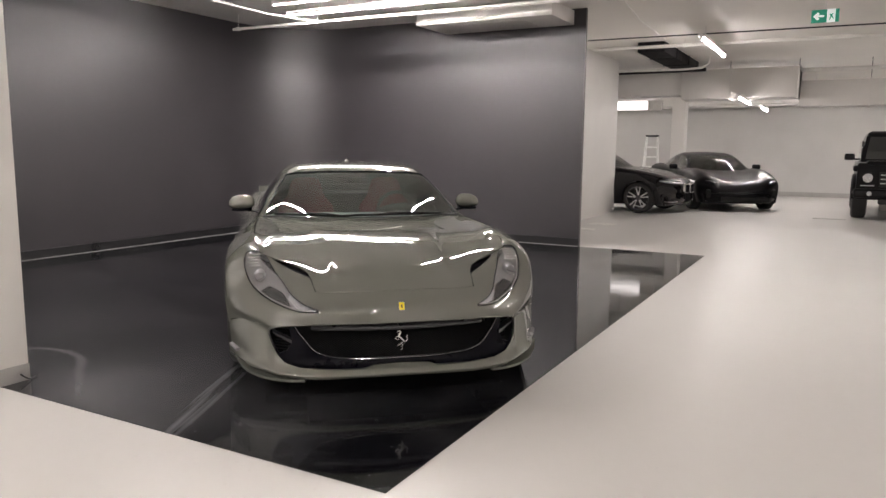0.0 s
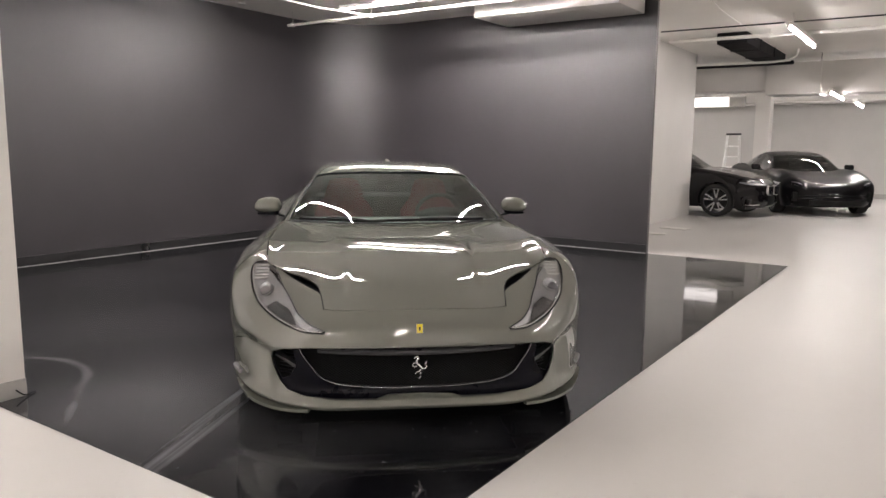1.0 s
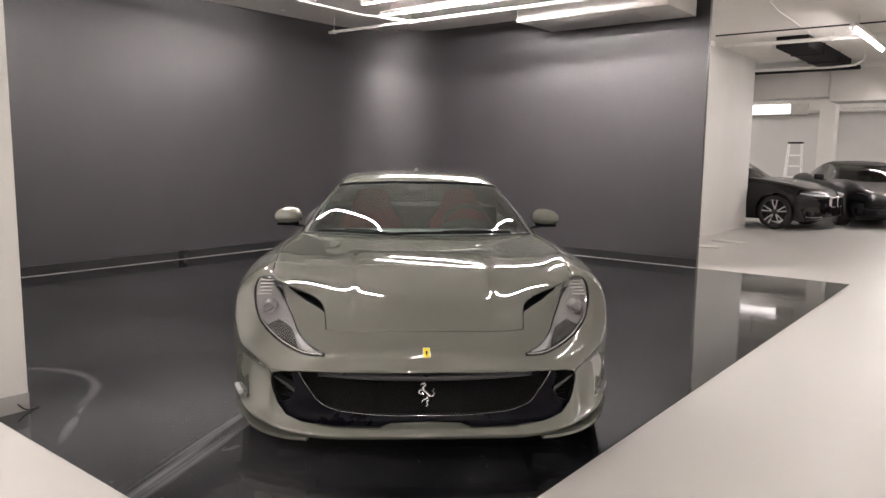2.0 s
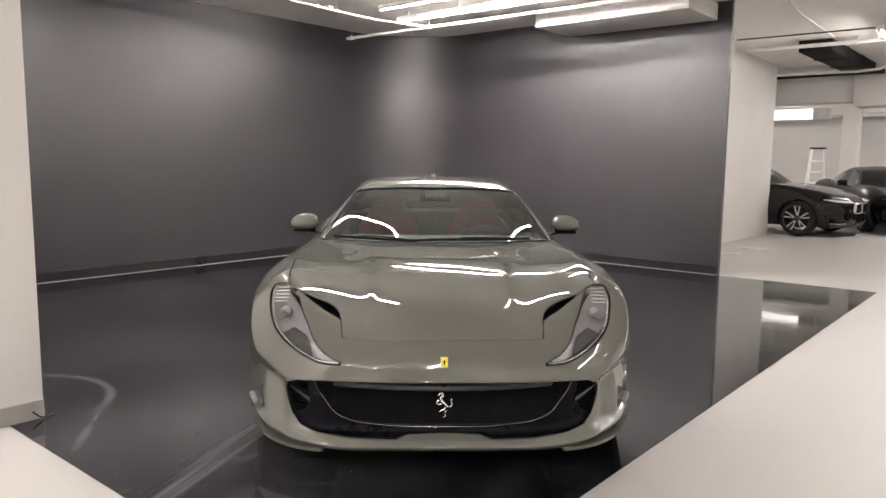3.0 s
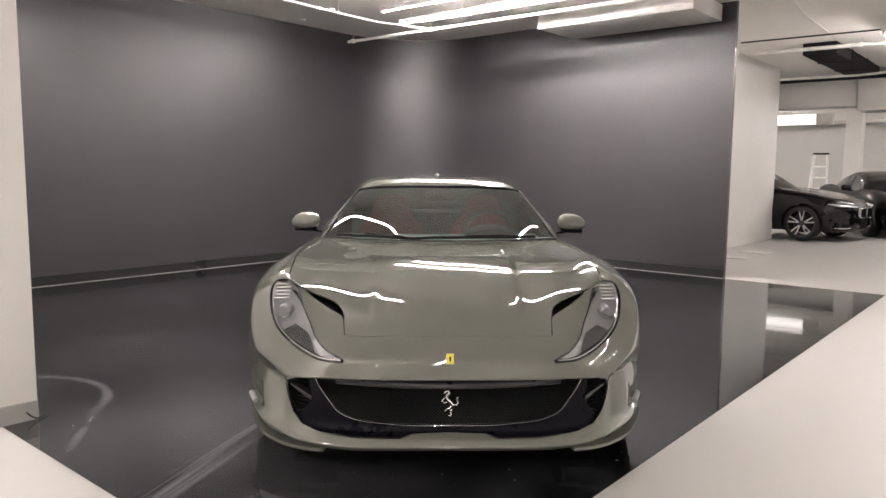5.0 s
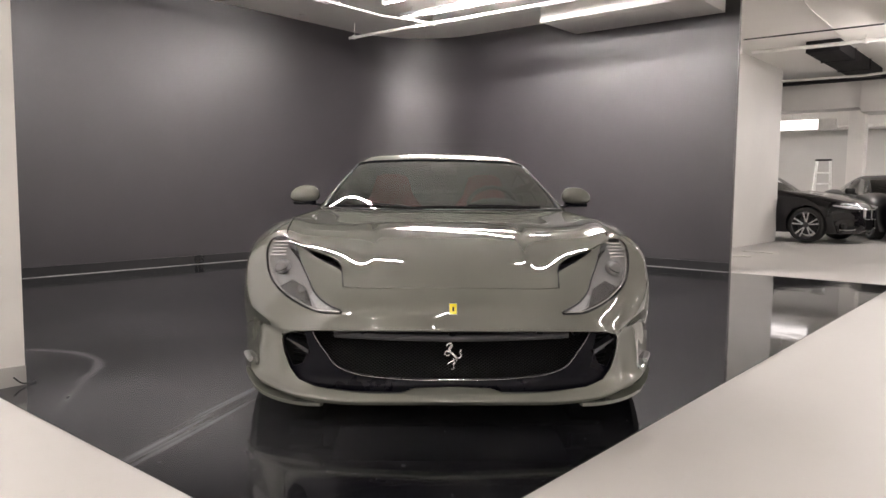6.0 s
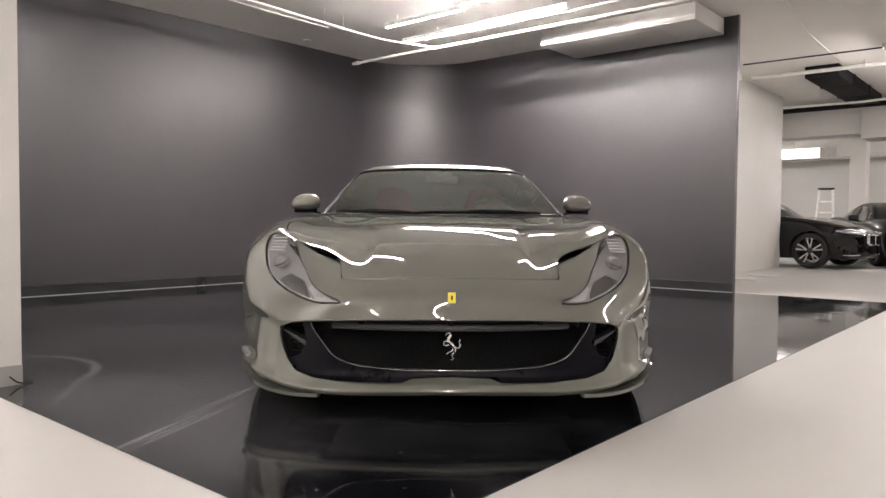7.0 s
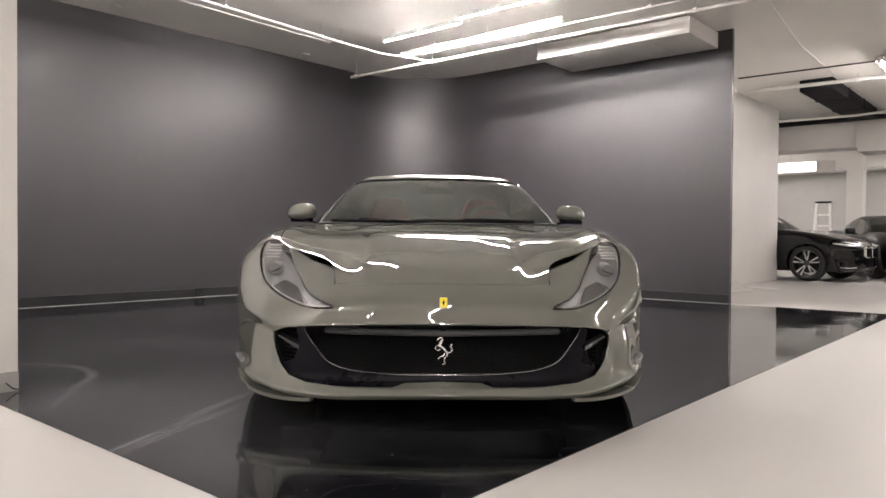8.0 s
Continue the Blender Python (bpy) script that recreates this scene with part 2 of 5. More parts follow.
BODY = []
BODY.append(rail([0, 0, 0, 0, 0, 0, 0, 0, 0, 0, 0, 0, 0, 0],
                 [-.02, 0, .105, .36, .55, .86, 1.2, 1.54, 2.2, 2.9, 3.3, 3.58, 4.1, 4.48],
                 [.435, .51, .58, .683, .741, .805, .838, .852, .885, .9, .93, .94, .96, .975]))
BODY.append(rail([.22, .22, .22, .22, .22, .22, .22, .22, .25, .25, .25, .25, .25, .25],
                 [-.013, .008, .116, .368, .555, .86, 1.2, 1.552, 2.2, 2.9, 3.3, 3.58, 4.1, 4.48],
                 [.433, .506, .58, .681, .739, .804, .837, .853, .885, .9, .93, .94, .96, .975]))
BODY.append(rail([.335, .335, .335, .345, .345, .345, .35, .36, .36, .36, .36, .36, .36, .36],
                 [.003, .024, .135, .38, .56, .86, 1.2, 1.578, 2.2, 2.9, 3.3, 3.58, 4.1, 4.48],
                 [.43, .499, .5789, .6743, .7326, .7973, .8339, .853, .885, .9, .925, .94, .955, .97]))
BODY.append(rail([.44, .42, .41, .395, .395, .405, .42, .45, .5, .5, .5, .5, .5, .5],
                 [.03, .04, .155, .39, .56, .86, 1.2, 1.61, 2.2, 2.9, 3.3, 3.58, 4.1, 4.48],
                 [.425, .492, .5788, .6658, .7233, .7884, .8283, .853, .88, .895, .915, .935, .95, .965]))
BODY.append(rail([.5504, .5291, .5178, .4991, .5062, .5239, .5402, .563, .6135, .6052, .5957, .5846, .5799, .5681],
                 [.0667, .0857, .1961, .3997, .5544, .86, 1.2, 1.6501, 2.2, 2.9, 3.3, 3.58, 4.1, 4.48],
                 [.415, .4845, .5739, .6602, .7181, .7855, .8228, .8556, .8766, .8916, .9106, .9329, .9499, .9641]))
BODY.append(rail([.675, .665, .66, .655, .67, .69, .7, .7, .72, .71, .7, .68, .66, .62],
                 [.13, .165, .262, .42, .55, .86, 1.2, 1.7, 2.2, 2.9, 3.3, 3.58, 4.1, 4.48],
                 [.402, .475, .5643, .6571, .7201, .7927, .8205, .855, .87, .885, .905, .925, .94, .95]))
BODY.append(rail([.77, .77, .775, .79, .8, .81, .81, .8, .8, .82, .85, .85, .8, .72],
                 [.22, .25, .33, .46, .56, .86, 1.2, 1.74, 2.2, 2.9, 3.3, 3.58, 4.1, 4.48],
                 [.395, .465, .5552, .6706, .7493, .8168, .8289, .842, .855, .87, .89, .9, .9, .9]))
BODY.append(rail([.87, .885, .903, .922, .932, .938, .925, .9, .9, .93, .96, .97, .91, .8],
                 [.37, .4, .45, .52, .6, .87, 1.2, 1.74, 2.2, 2.9, 3.3, 3.58, 4.1, 4.48],
                 [.39, .455, .53, .6, .68, .745, .765, .775, .78, .8, .81, .81, .8, .8]))
BODY.append(rail([.93, .945, .955, .963, .968, .978, .965, .945, .95, .97, .985, .985, .94, .83],
                 [.5, .52, .54, .58, .64, .88, 1.2, 1.74, 2.2, 2.9, 3.3, 3.58, 4.1, 4.48],
                 [.36, .42, .48, .52, .56, .58, .58, .58, .58, .6, .6, .6, .6, .6]))
BODY.append(rail([.945, .955, .962, .967, .97, .975, .955, .935, .94, .96, .975, .975, .92, .82],
                 [.53, .55, .57, .6, .65, .88, 1.2, 1.74, 2.2, 2.9, 3.3, 3.58, 4.1, 4.48],
                 [.25, .28, .3, .32, .34, .35, .35, .35, .35, .35, .36, .37, .38, .4]))
BODY.append(rail([.93, .935, .938, .94, .942, .945, .93, .92, .92, .93, .94, .94, .88, .8],
                 [.54, .56, .58, .61, .66, .88, 1.2, 1.74, 2.2, 2.9, 3.3, 3.58, 4.1, 4.48],
                 [.14, .14, .14, .14, .14, .14, .13, .13, .13, .13, .14, .16, .22, .3]))
# the front bumper, from the lip's underside up to the nose
BUMPER = []
BUMPER.append(rail([0] * 6, [-.05, -.062, -.045, -.005, -.012, -.02], [.135, .15, .172, .20, .30, .435]))
BUMPER.append(rail([.25] * 6, [-.04, -.052, -.04, 0, -.004, -.012], [.132, .147, .165, .195, .30, .433]))
BUMPER.append(rail([.45] * 6, [-.02, -.03, -.015, .02, .02, .03], [.13, .145, .165, .195, .30, .425]))
BUMPER.append(rail([.60] * 6, [.03, .02, .035, .06, .075, .09], [.136, .150, .170, .20, .30, .41]))
BUMPER.append(rail([.72] * 6, [.10, .09, .112, .135, .160, .17], [.152, .165, .188, .22, .31, .40]))
BUMPER.append(rail([.81] * 6, [.185, .172, .182, .195, .225, .262], [.165, .180, .205, .245, .32, .394]))
BUMPER.append(rail([.875, .88, .875, .88, .885, .87], [.30, .29, .308, .325, .358, .37], [.176, .192, .222, .26, .32, .39]))
BUMPER.append(rail([.93, .935, .93, .93, .935, .93], [.45, .45, .458, .467, .485, .50], [.172, .195, .228, .27, .32, .36]))

# ---- tools for meshes ----
def link(name, bm, mat, parent=None, label="", smooth=True, angle=35):
    """One mesh object out of a bmesh; with a parent it is a part of it."""
    me = bpy.data.meshes.new(name)
    bm.normal_update()
    bm.to_mesh(me)
    bm.free()
    return link_mesh(name, me, mat, parent, label, smooth, angle)


def link_mesh(name, me, mat, parent=None, label="", smooth=True, angle=35):
    me.materials.clear()
    me.materials.append(mat)
    if smooth:
        me.shade_smooth()
        me.set_sharp_from_angle(angle=radians(angle))
    ob = new(name, me)
    if parent:
        ob.parent = parent
    if label:
        ob["label"] = label
    return ob


def part(name, bm, mat, parent, label="", smooth=True, angle=35):
    return link(name, bm, mat, parent, label, smooth, angle)


def thing(name, label, category, m=None, group="", kind=""):
    e = new(name)
    e.empty_display_size = 0.1
    if m is not None:
        e.matrix_basis = m
    return tagged(e, label, category, group, kind)


def box(x0, x1, y0, y1, z0, z1, bevel=0.0, bm=None, seg=2):
    bm = bm or bmesh.new()
    got = bmesh.ops.create_cube(bm, size=1)["verts"]
    bmesh.ops.transform(bm, verts=got, matrix=Matrix.Translation(((x0 + x1) / 2, (y0 + y1) / 2, (z0 + z1) / 2)) @ Matrix.Diagonal((x1 - x0, y1 - y0, z1 - z0, 1)))
    if bevel:
        es = list({e for v in got for e in v.link_edges})
        bmesh.ops.bevel(bm, geom=es, offset=bevel, segments=seg, profile=0.5, affect="EDGES")
    return bm


def sweep(points, radius, sides=10, bm=None, closed=False, flat=1.0, radii=None):
    """A round (or flattened) bar along points."""
    bm = bm or bmesh.new()
    pts = [Vector(p) for p in points]
    n = len(pts)
    rings = []
    up = Vector((0, 0, 1))
    for i, p in enumerate(pts):
        a, b = (pts[(i - 1) % n], pts[(i + 1) % n]) if closed else (pts[max(i - 1, 0)], pts[min(i + 1, n - 1)])
        d = (b - a).normalized()
        ref = up if abs(d.z) < 0.95 else Vector((0, 1, 0))
        s = d.cross(ref).normalized()
        t = s.cross(d).normalized()
        r = radii[i] if radii else radius
        rings.append([bm.verts.new(p + s * (math.cos(2 * math.pi * k / sides) * r) + t * (math.sin(2 * math.pi * k / sides) * r * flat)) for k in range(sides)])
    for i in range(n if closed else n - 1):
        A, B = rings[i], rings[(i + 1) % n]
        for k in range(sides):
            bm.faces.new((A[k], A[(k + 1) % sides], B[(k + 1) % sides], B[k]))
    if not closed:
        bm.faces.new(rings[0][::-1])
        bm.faces.new(rings[-1])
    bmesh.ops.recalc_face_normals(bm, faces=bm.faces[:])
    return bm


def curve_points(ctrl, steps=24):
    """Points on a smooth line through a few control points."""
    c = np.array(ctrl, float)
    k = np.concatenate([[0], np.cumsum(np.linalg.norm(np.diff(c, axis=0), axis=1))])
    return [tuple(p) for p in spline(k, c, np.linspace(0, k[-1], steps))]


def turned(profile, steps=32, axis="x", bm=None, at=(0, 0, 0)):
    """A body of revolution: profile of (along, radius)."""
    bm = bm or bmesh.new()
    rings = []
    for a, r in profile:
        ring = []
        for k in range(steps):
            c, s = math.cos(2 * math.pi * k / steps) * r, math.sin(2 * math.pi * k / steps) * r
            p = {"x": (a, c, s), "y": (c, a, s), "z": (c, s, a)}[axis]
            ring.append(bm.verts.new(Vector(p) + Vector(at)))
        rings.append(ring)
    for A, B in zip(rings, rings[1:]):
        for k in range(steps):
            bm.faces.new((A[k], A[(k + 1) % steps], B[(k + 1) % steps], B[k]))
    bm.faces.new(rings[0][::-1])
    bm.faces.new(rings[-1])
    bmesh.ops.recalc_face_normals(bm, faces=bm.faces[:])
    return bm


def prism(outline, axis, lo, hi):
    """A closed prism over an outline. axis 'v': outline in (u, z); axis 'z': outline in (u, v); axis 'u': outline in (v, z)."""
    bm = bmesh.new()
    put = {"v": lambda a, b, t: (a, t, b), "z": lambda a, b, t: (a, b, t), "u": lambda a, b, t: (t, a, b)}[axis]
    A, B = [bm.verts.new(put(a, b, lo)) for a, b in outline], [bm.verts.new(put(a, b, hi)) for a, b in outline]
    n = len(outline)
    for k in range(n):
        bm.faces.new((A[k], A[(k + 1) % n], B[(k + 1) % n], B[k]))
    bm.faces.new(A[::-1])
    bm.faces.new(B)
    bmesh.ops.recalc_face_normals(bm, faces=bm.faces[:])
    return bm


def swollen(outline, d):
    """An outline pushed outwards by d."""
    area = sum(a[0] * b[1] - b[0] * a[1] for a, b in zip(outline, outline[1:] + outline[:1]))
    s, n, out = (1 if area > 0 else -1), len(outline), []
    for i in range(n):
        a, p, b = (Vector(outline[(i + k) % n]) for k in (-1, 0, 1))
        e, f = (p - a).normalized(), (b - p).normalized()
        m = Vector((e.y, -e.x)) + Vector((f.y, -f.x))
        m = m.normalized() / max(0.5, math.sqrt(max(0.05, (1 + e.dot(f)) / 2)))
        out.append(tuple(p + m * (d * s)))
    return out


def flipped(outline):
    return [(-a, b) for a, b in outline][::-1]


def rounded(ctrl, steps):
    """A closed smooth outline through a few corners."""
    c = list(ctrl)
    return [(p[0], p[1]) for p in curve_points([(*q, 0) for q in c + c[:1]], steps)][:-1]


def sheet(G, keep=None):
    """A bmesh over a grid of points; keep(i, j) tells which cells stay."""
    bm = bmesh.new()
    R, C = G.shape[:2]
    V = [[bm.verts.new(G[i, j]) for j in range(C)] for i in range(R)]
    for i in range(R - 1):
        for j in range(C - 1):
            if keep is None or keep(i, j):
                bm.faces.new((V[i][j], V[i][j + 1], V[i + 1][j + 1], V[i + 1][j]))
    loose = [v for v in bm.verts if not v.link_faces]
    bmesh.ops.delete(bm, geom=loose, context="VERTS")
    return bm


def carve(bm_or_mesh, thick=0.0, cut=(), keep=()):
    """The mesh made solid, with prisms cut away from it or kept of it."""
    if isinstance(bm_or_mesh, bpy.types.Mesh):
        me = bm_or_mesh.copy()
    else:
        me = bpy.data.meshes.new("work")
        bm_or_mesh.normal_update()
        bm_or_mesh.to_mesh(me)
        bm_or_mesh.free()
    ob = new("work", me)
    if thick:
        s = ob.modifiers.new("s", "SOLIDIFY")
        s.thickness, s.offset = thick, -1
    tools = []
    for kind, group in (("DIFFERENCE", cut), ("INTERSECT", keep)):
        for bm in group:
            tm = bpy.data.meshes.new("tool")
            bm.to_mesh(tm)
            bm.free()
            t = new("tool", tm)
            tools.append(t)
            b = ob.modifiers.new("b", "BOOLEAN")
            b.operation, b.object, b.solver = kind, t, "EXACT"
    bpy.context.view_layer.update()
    out = bpy.data.meshes.new_from_object(ob.evaluated_get(bpy.context.evaluated_depsgraph_get()))
    for o in (ob, *tools):
        d = o.data
        bpy.data.objects.remove(o)
        bpy.data.meshes.remove(d)
    return out


def lettering(text, size, depth, mat, m, parent, name="lettering"):
    cu = bpy.data.curves.new(name, "FONT")
    cu.body, cu.size, cu.extrude, cu.align_x, cu.align_y = text, size, depth, "CENTER", "CENTER"
    ob = new("work", cu)
    bpy.context.view_layer.update()
    me = bpy.data.meshes.new_from_object(ob.evaluated_get(bpy.context.evaluated_depsgraph_get()))
    bpy.data.objects.remove(ob)
    bpy.data.curves.remove(cu)
    out = link_mesh(name, me, mat, parent, smooth=False)
    out.matrix_basis = m
    return out

# ---- the garage: floor, walls, ceiling ----
CEIL = 3.29


def setting(name, bm, mat, smooth=False):
    return tagged(link(name, bm, mat, smooth=smooth), kind="structure")


setting("floor", box(-9.0, 8.0, -8.0, 26.0, -0.20, 0.0), FLOOR_GREY)
bm = bmesh.new()
field = [(-8.4, 2.52), (-4.05, 2.52), (-4.05, 2.352), (-1.445, 2.352), (-1.445, 10.0), (-8.4, 10.0)]
low, high = [bm.verts.new((x, y, 0.0)) for x, y in field], [bm.verts.new((x, y, 0.004)) for x, y in field]
bm.faces.new(high)
for k in range(6):
    bm.faces.new((low[k], low[(k + 1) % 6], high[(k + 1) % 6], high[k]))
setting("floor_black_field", bm, FLOOR_BLACK)
setting("ceiling", box(-9.0, 8.0, -8.0, 26.0, CEIL, CEIL + 0.25), CEILING_PAINT)


def bay_line(off, steps=14):
    """The line of the bay's dark wall, west side, rounded corner, north side, set off towards the room."""
    r = 1.3
    pts = [(-8.4 + off, 2.52)]
    for k in range(steps + 1):
        a = math.pi - math.pi / 2 * k / steps
        pts.append((-7.1 + (r - off) * math.cos(a), 8.7 + (r - off) * math.sin(a)))
    pts.append((-3.16, 10.0 - off))
    return pts


def strip(inner, outer, z0, z1):
    bm = bmesh.new()
    rows = [[bm.verts.new((x, y, z)) for x, y in line] for line, z in ((inner, z0), (inner, z1), (outer, z1), (outer, z0))]
    n = len(inner)
    for a in range(4):
        A, B = rows[a], rows[(a + 1) % 4]
        for k in range(n - 1):
            bm.faces.new((A[k], A[k + 1], B[k + 1], B[k]))
    for k in (0, n - 1):
        bm.faces.new([rows[a][k] for a in range(4)])
    bmesh.ops.recalc_face_normals(bm, faces=bm.faces[:])
    return bm


setting("wall_bay", strip(bay_line(0, 40), bay_line(-0.05, 40), 0.0, CEIL), WALL_BLACK, True)
setting("baseboard_bay", strip(bay_line(0.012, 40), bay_line(0.0, 40), 0.004, 0.115), BASE_BLACK, True)
setting("trim_bay_seam", strip(bay_line(0.030, 40), bay_line(0.012, 40), 0.004, 0.010), SEALANT, True)
setting("trim_bay_end", box(-3.16, -3.152, 9.99, 10.05, 0.0, CEIL), material("dark_grey_edge", (0.06, 0.058, 0.056), 0.4, scale=3, vary=0.1))
setting("wall_bay_back", box(-4.38, -3.24, 10.05, 10.2, 0.0, CEIL), WALL_WHITE)
setting("wall_core", box(-8.9, -4.38, 10.2, 16.2, 0.0, CEIL), WALL_GREY)
setting("trim_core_head", box(-4.38, -4.27, 10.2, 13.5, 3.205, CEIL), WALL_WHITE)
setting("wall_pier", box(-4.30, -4.05, -8.0, 2.52, 0.0, CEIL), WALL_WHITE)
setting("wall_bay_south", box(-8.9, -4.30, 2.27, 2.52, 0.0, CEIL), WALL_WHITE)
setting("baseboard_pier", box(-4.05, -4.038, -8.0, 2.52, 0.004, 0.10), BASE_GREY)
# far wall's colour is darkened so the column looks better lit
setting("wall_far", box(-9.0, 8.0, 25.0, 25.3, 0.0, CEIL), material("shaded_wall_paint", (0.60, 0.59, 0.57), 0.6, scale=0.9, vary=0.05, bump=0.15, fine=120))
setting("baseboard_far", box(-9.0, 8.0, 24.98, 25.0, 0.0, 0.14), BASE_GREY)
setting("wall_east", box(7.5, 7.8, -8.0, 26.0, 0.0, CEIL), WALL_WHITE)
setting("wall_south", box(-9.0, 8.0, -8.3, -8.0, 0.0, CEIL), WALL_WHITE)
setting("wall_west_far", box(-9.2, -8.9, 10.0, 26.0, 0.0, CEIL), WALL_GREY)
setting("column", box(-4.47, -4.09, 22.45, 22.9, 0.0, CEIL, 0.01), WALL_WHITE)
setting("column_far", box(0.9, 1.2, 20.0, 20.4, 0.0, CEIL, 0.01), WALL_WHITE)
setting("beam_far", box(-9.0, 8.0, 23.6, 24.0, 2.68, CEIL), WALL_WHITE)


# ---- ceiling lights: bare tubes on white battens, some unseen and added as fill ----
def tube_light(x, y, z, length, turn=0, lit=TUBE_GLOW, thick=False, top=CEIL):
    t = thing("tube_light", "white batten with a bare glowing tube under the ceiling", "ceiling light",
              pose(x, y, z, 0, 0, turn), "bare tube lights")
    h = length / 2
    wide = 0.045 if thick else 0.018
    part("batten", box(-h, h, -wide, wide, 0.0, 0.050), DUCT_WHITE, t, "slim white batten housing")
    dz, radius = (-0.022, 0.019) if thick else (0.0015, 0.0085)
    part("tube", sweep([(-h + 0.016, 0, dz), (h - 0.016, 0, dz)], radius, 16), lit, t, "glowing opal tube")
    for s in (-1, 1):
        part("lamp_holder", box(s * h - 0.018, s * h + 0.018, -0.020, 0.020, dz - radius - 0.006, 0.048, 0.004), PIPE_WHITE, t)
        part("hanger", sweep([(s * h * 0.7, 0, 0.045), (s * h * 0.7, 0, top - z)], 0.006, 6), PIPE_WHITE, t)
    return t


for x, y, z in ((-5.88, 7.47, 3.17), (-4.66, 7.38, 3.19), (-6.20, 8.12, 3.17), (-4.96, 8.10, 3.17)):
    tube_light(x, y, z, 1.2, 0, BAY_GLOW)
for x in (-5.9, -4.62):
    tube_light(x, 4.88, 3.17, 1.2, 0, BAY_GLOW)
tube_light(-2.93, 6.5, 3.17, 1.2, 90)
tube_light(-1.95, 13.05, 3.08, 2.4, 90, SOFT_GLOW, True)
# two unseen tubes added as fill for the pier and the car's front
tube_light(-2.6, -1.2, 3.10, 2.4, 90, SIDE_GLOW, True)
tube_light(0.4, -5.2, 3.10, 2.4, 90)
for x, y in ((1.1, 0.10), (2.7, -1.85), (4.25, -3.80)):
    tube_light(x, y, 3.10, 2.4, -51)
for x in (1.35, 3.85):
    tube_light(x, 7.35, 3.10, 2.4, 0, SIDE_GLOW)
for y in (10.2, 12.9):
    tube_light(4.5, y, 3.10, 2.4, 90, SIDE_GLOW)
tube_light(-1.91, 17.3, 2.47, 2.2, 90, SOFT_GLOW, True, 2.5)
tube_light(-1.65, 18.9, 2.37, 1.6, 90, SOFT_GLOW, True)
t = thing("panel_light", "long lit diffuser light on the far side of the duct", "ceiling light", pose(-5.45, 21.0, 2.49))
part("housing", box(-1.0, 1.0, 0.0, 0.12, -0.01, 0.26, 0.006), PIPE_WHITE, t)
part("end_box", box(0.62, 0.99, -0.02, 0.0, 0.0, 0.25, 0.006), PIPE_WHITE, t, "pale grey end box")
part("diffuser", box(-0.97, 0.60, -0.02, 0.0, 0.01, 0.25, 0.006), PANEL_GLOW, t, "glowing diffuser")
part("hanger", box(-0.02, 0.02, 0.04, 0.08, 0.26, CEIL - 2.49), PIPE_WHITE, t)
# unseen tubes added behind the ducts to brighten the far wall and ladder
tube_light(-6.7, 22.0, 2.80, 1.8, 0, FAR_FILL_GLOW)
for x, z in ((-1.5, 2.76), (1.2, 2.60), (4.2, 2.60)):
    tube_light(x, 20.7, z, 2.4, 0, FAR_FILL_GLOW)


# ---- pipes, ducts and signs under the ceiling ----
def pipe_run(name, pts, radius, mat, label, brackets=()):
    t = thing(name, label, "pipe")
    part("pipe", sweep(pts, radius, 12), mat, t)
    for (x, y, z) in brackets:
        part("bracket", box(x - 0.003, x + 0.003, y - 0.003, y + 0.003, z - radius, CEIL), DUCT_WHITE, t)
        part("collar", box(x - 0.022, x + 0.022, y - radius - 0.006, y + radius + 0.006, z - radius - 0.006, z + radius + 0.006, 0.005), mat, t)
    return t


pipe_run("sprinkler_pipe", [(-8.05, 8.36, 3.10), (5.0, 8.60, 3.10)], 0.021, PIPE_WHITE, "white painted sprinkler pipe hung under the ceiling",
         [(-7.95, 8.36, 3.10), (-6.5, 8.39, 3.10), (-3.0, 8.45, 3.10)])
pipe_run("conduit", [(-6.50, 8.20, 3.17), (5.0, 8.42, 3.17)], 0.013, PIPE_WHITE, "thin white conduit beside the sprinkler pipe",
         [(-6.3, 8.20, 3.17), (-5.0, 8.22, 3.17), (-3.4, 8.25, 3.17)])
pipe_run("branch_pipe", [(-6.55, 2.6, 3.13), (-6.80, 7.0, 3.13), (-6.78, 7.7, 3.12), (-6.50, 8.37, 3.10)], 0.014, PIPE_WHITE,
         "white conduit crossing the bay's ceiling", [(-6.70, 5.4, 3.13), (-6.79, 6.75, 3.13), (-6.80, 7.05, 3.13)])
pipe_run("aisle_pipe", [(-4.1, 13.45, 3.19), (5.0, 13.72, 3.19)], 0.030, PIPE_WHITE, "white pipe across the aisle's ceiling",
         [(-2.5, 13.5, 3.19), (1.5, 13.62, 3.19)])
pipe_run("aisle_cable", [(-3.9, 12.42, 3.21), (5.0, 12.72, 3.21)], 0.011, STEEL_DARK, "dark cable across the aisle's ceiling")
pipe_run("bent_conduit", [(-4.35, 16.0, 3.05), (-3.0, 16.1, 3.05), (-2.62, 16.1, 3.07), (-2.5, 16.1, 3.14), (-2.47, 16.1, 3.27)], 0.022, PIPE_WHITE,
         "white conduit bending up to the ceiling")
pipe_run("far_pipe", [(-8.9, 23.56, 2.72), (7.5, 23.56, 2.72)], 0.045, PIPE_WHITE, "pale pipe along the far beam")
pipe_run("far_pipe", [(-0.84, 17.3, 3.06), (7.5, 17.3, 3.06)], 0.04, PIPE_WHITE, "pale pipe beside the duct")

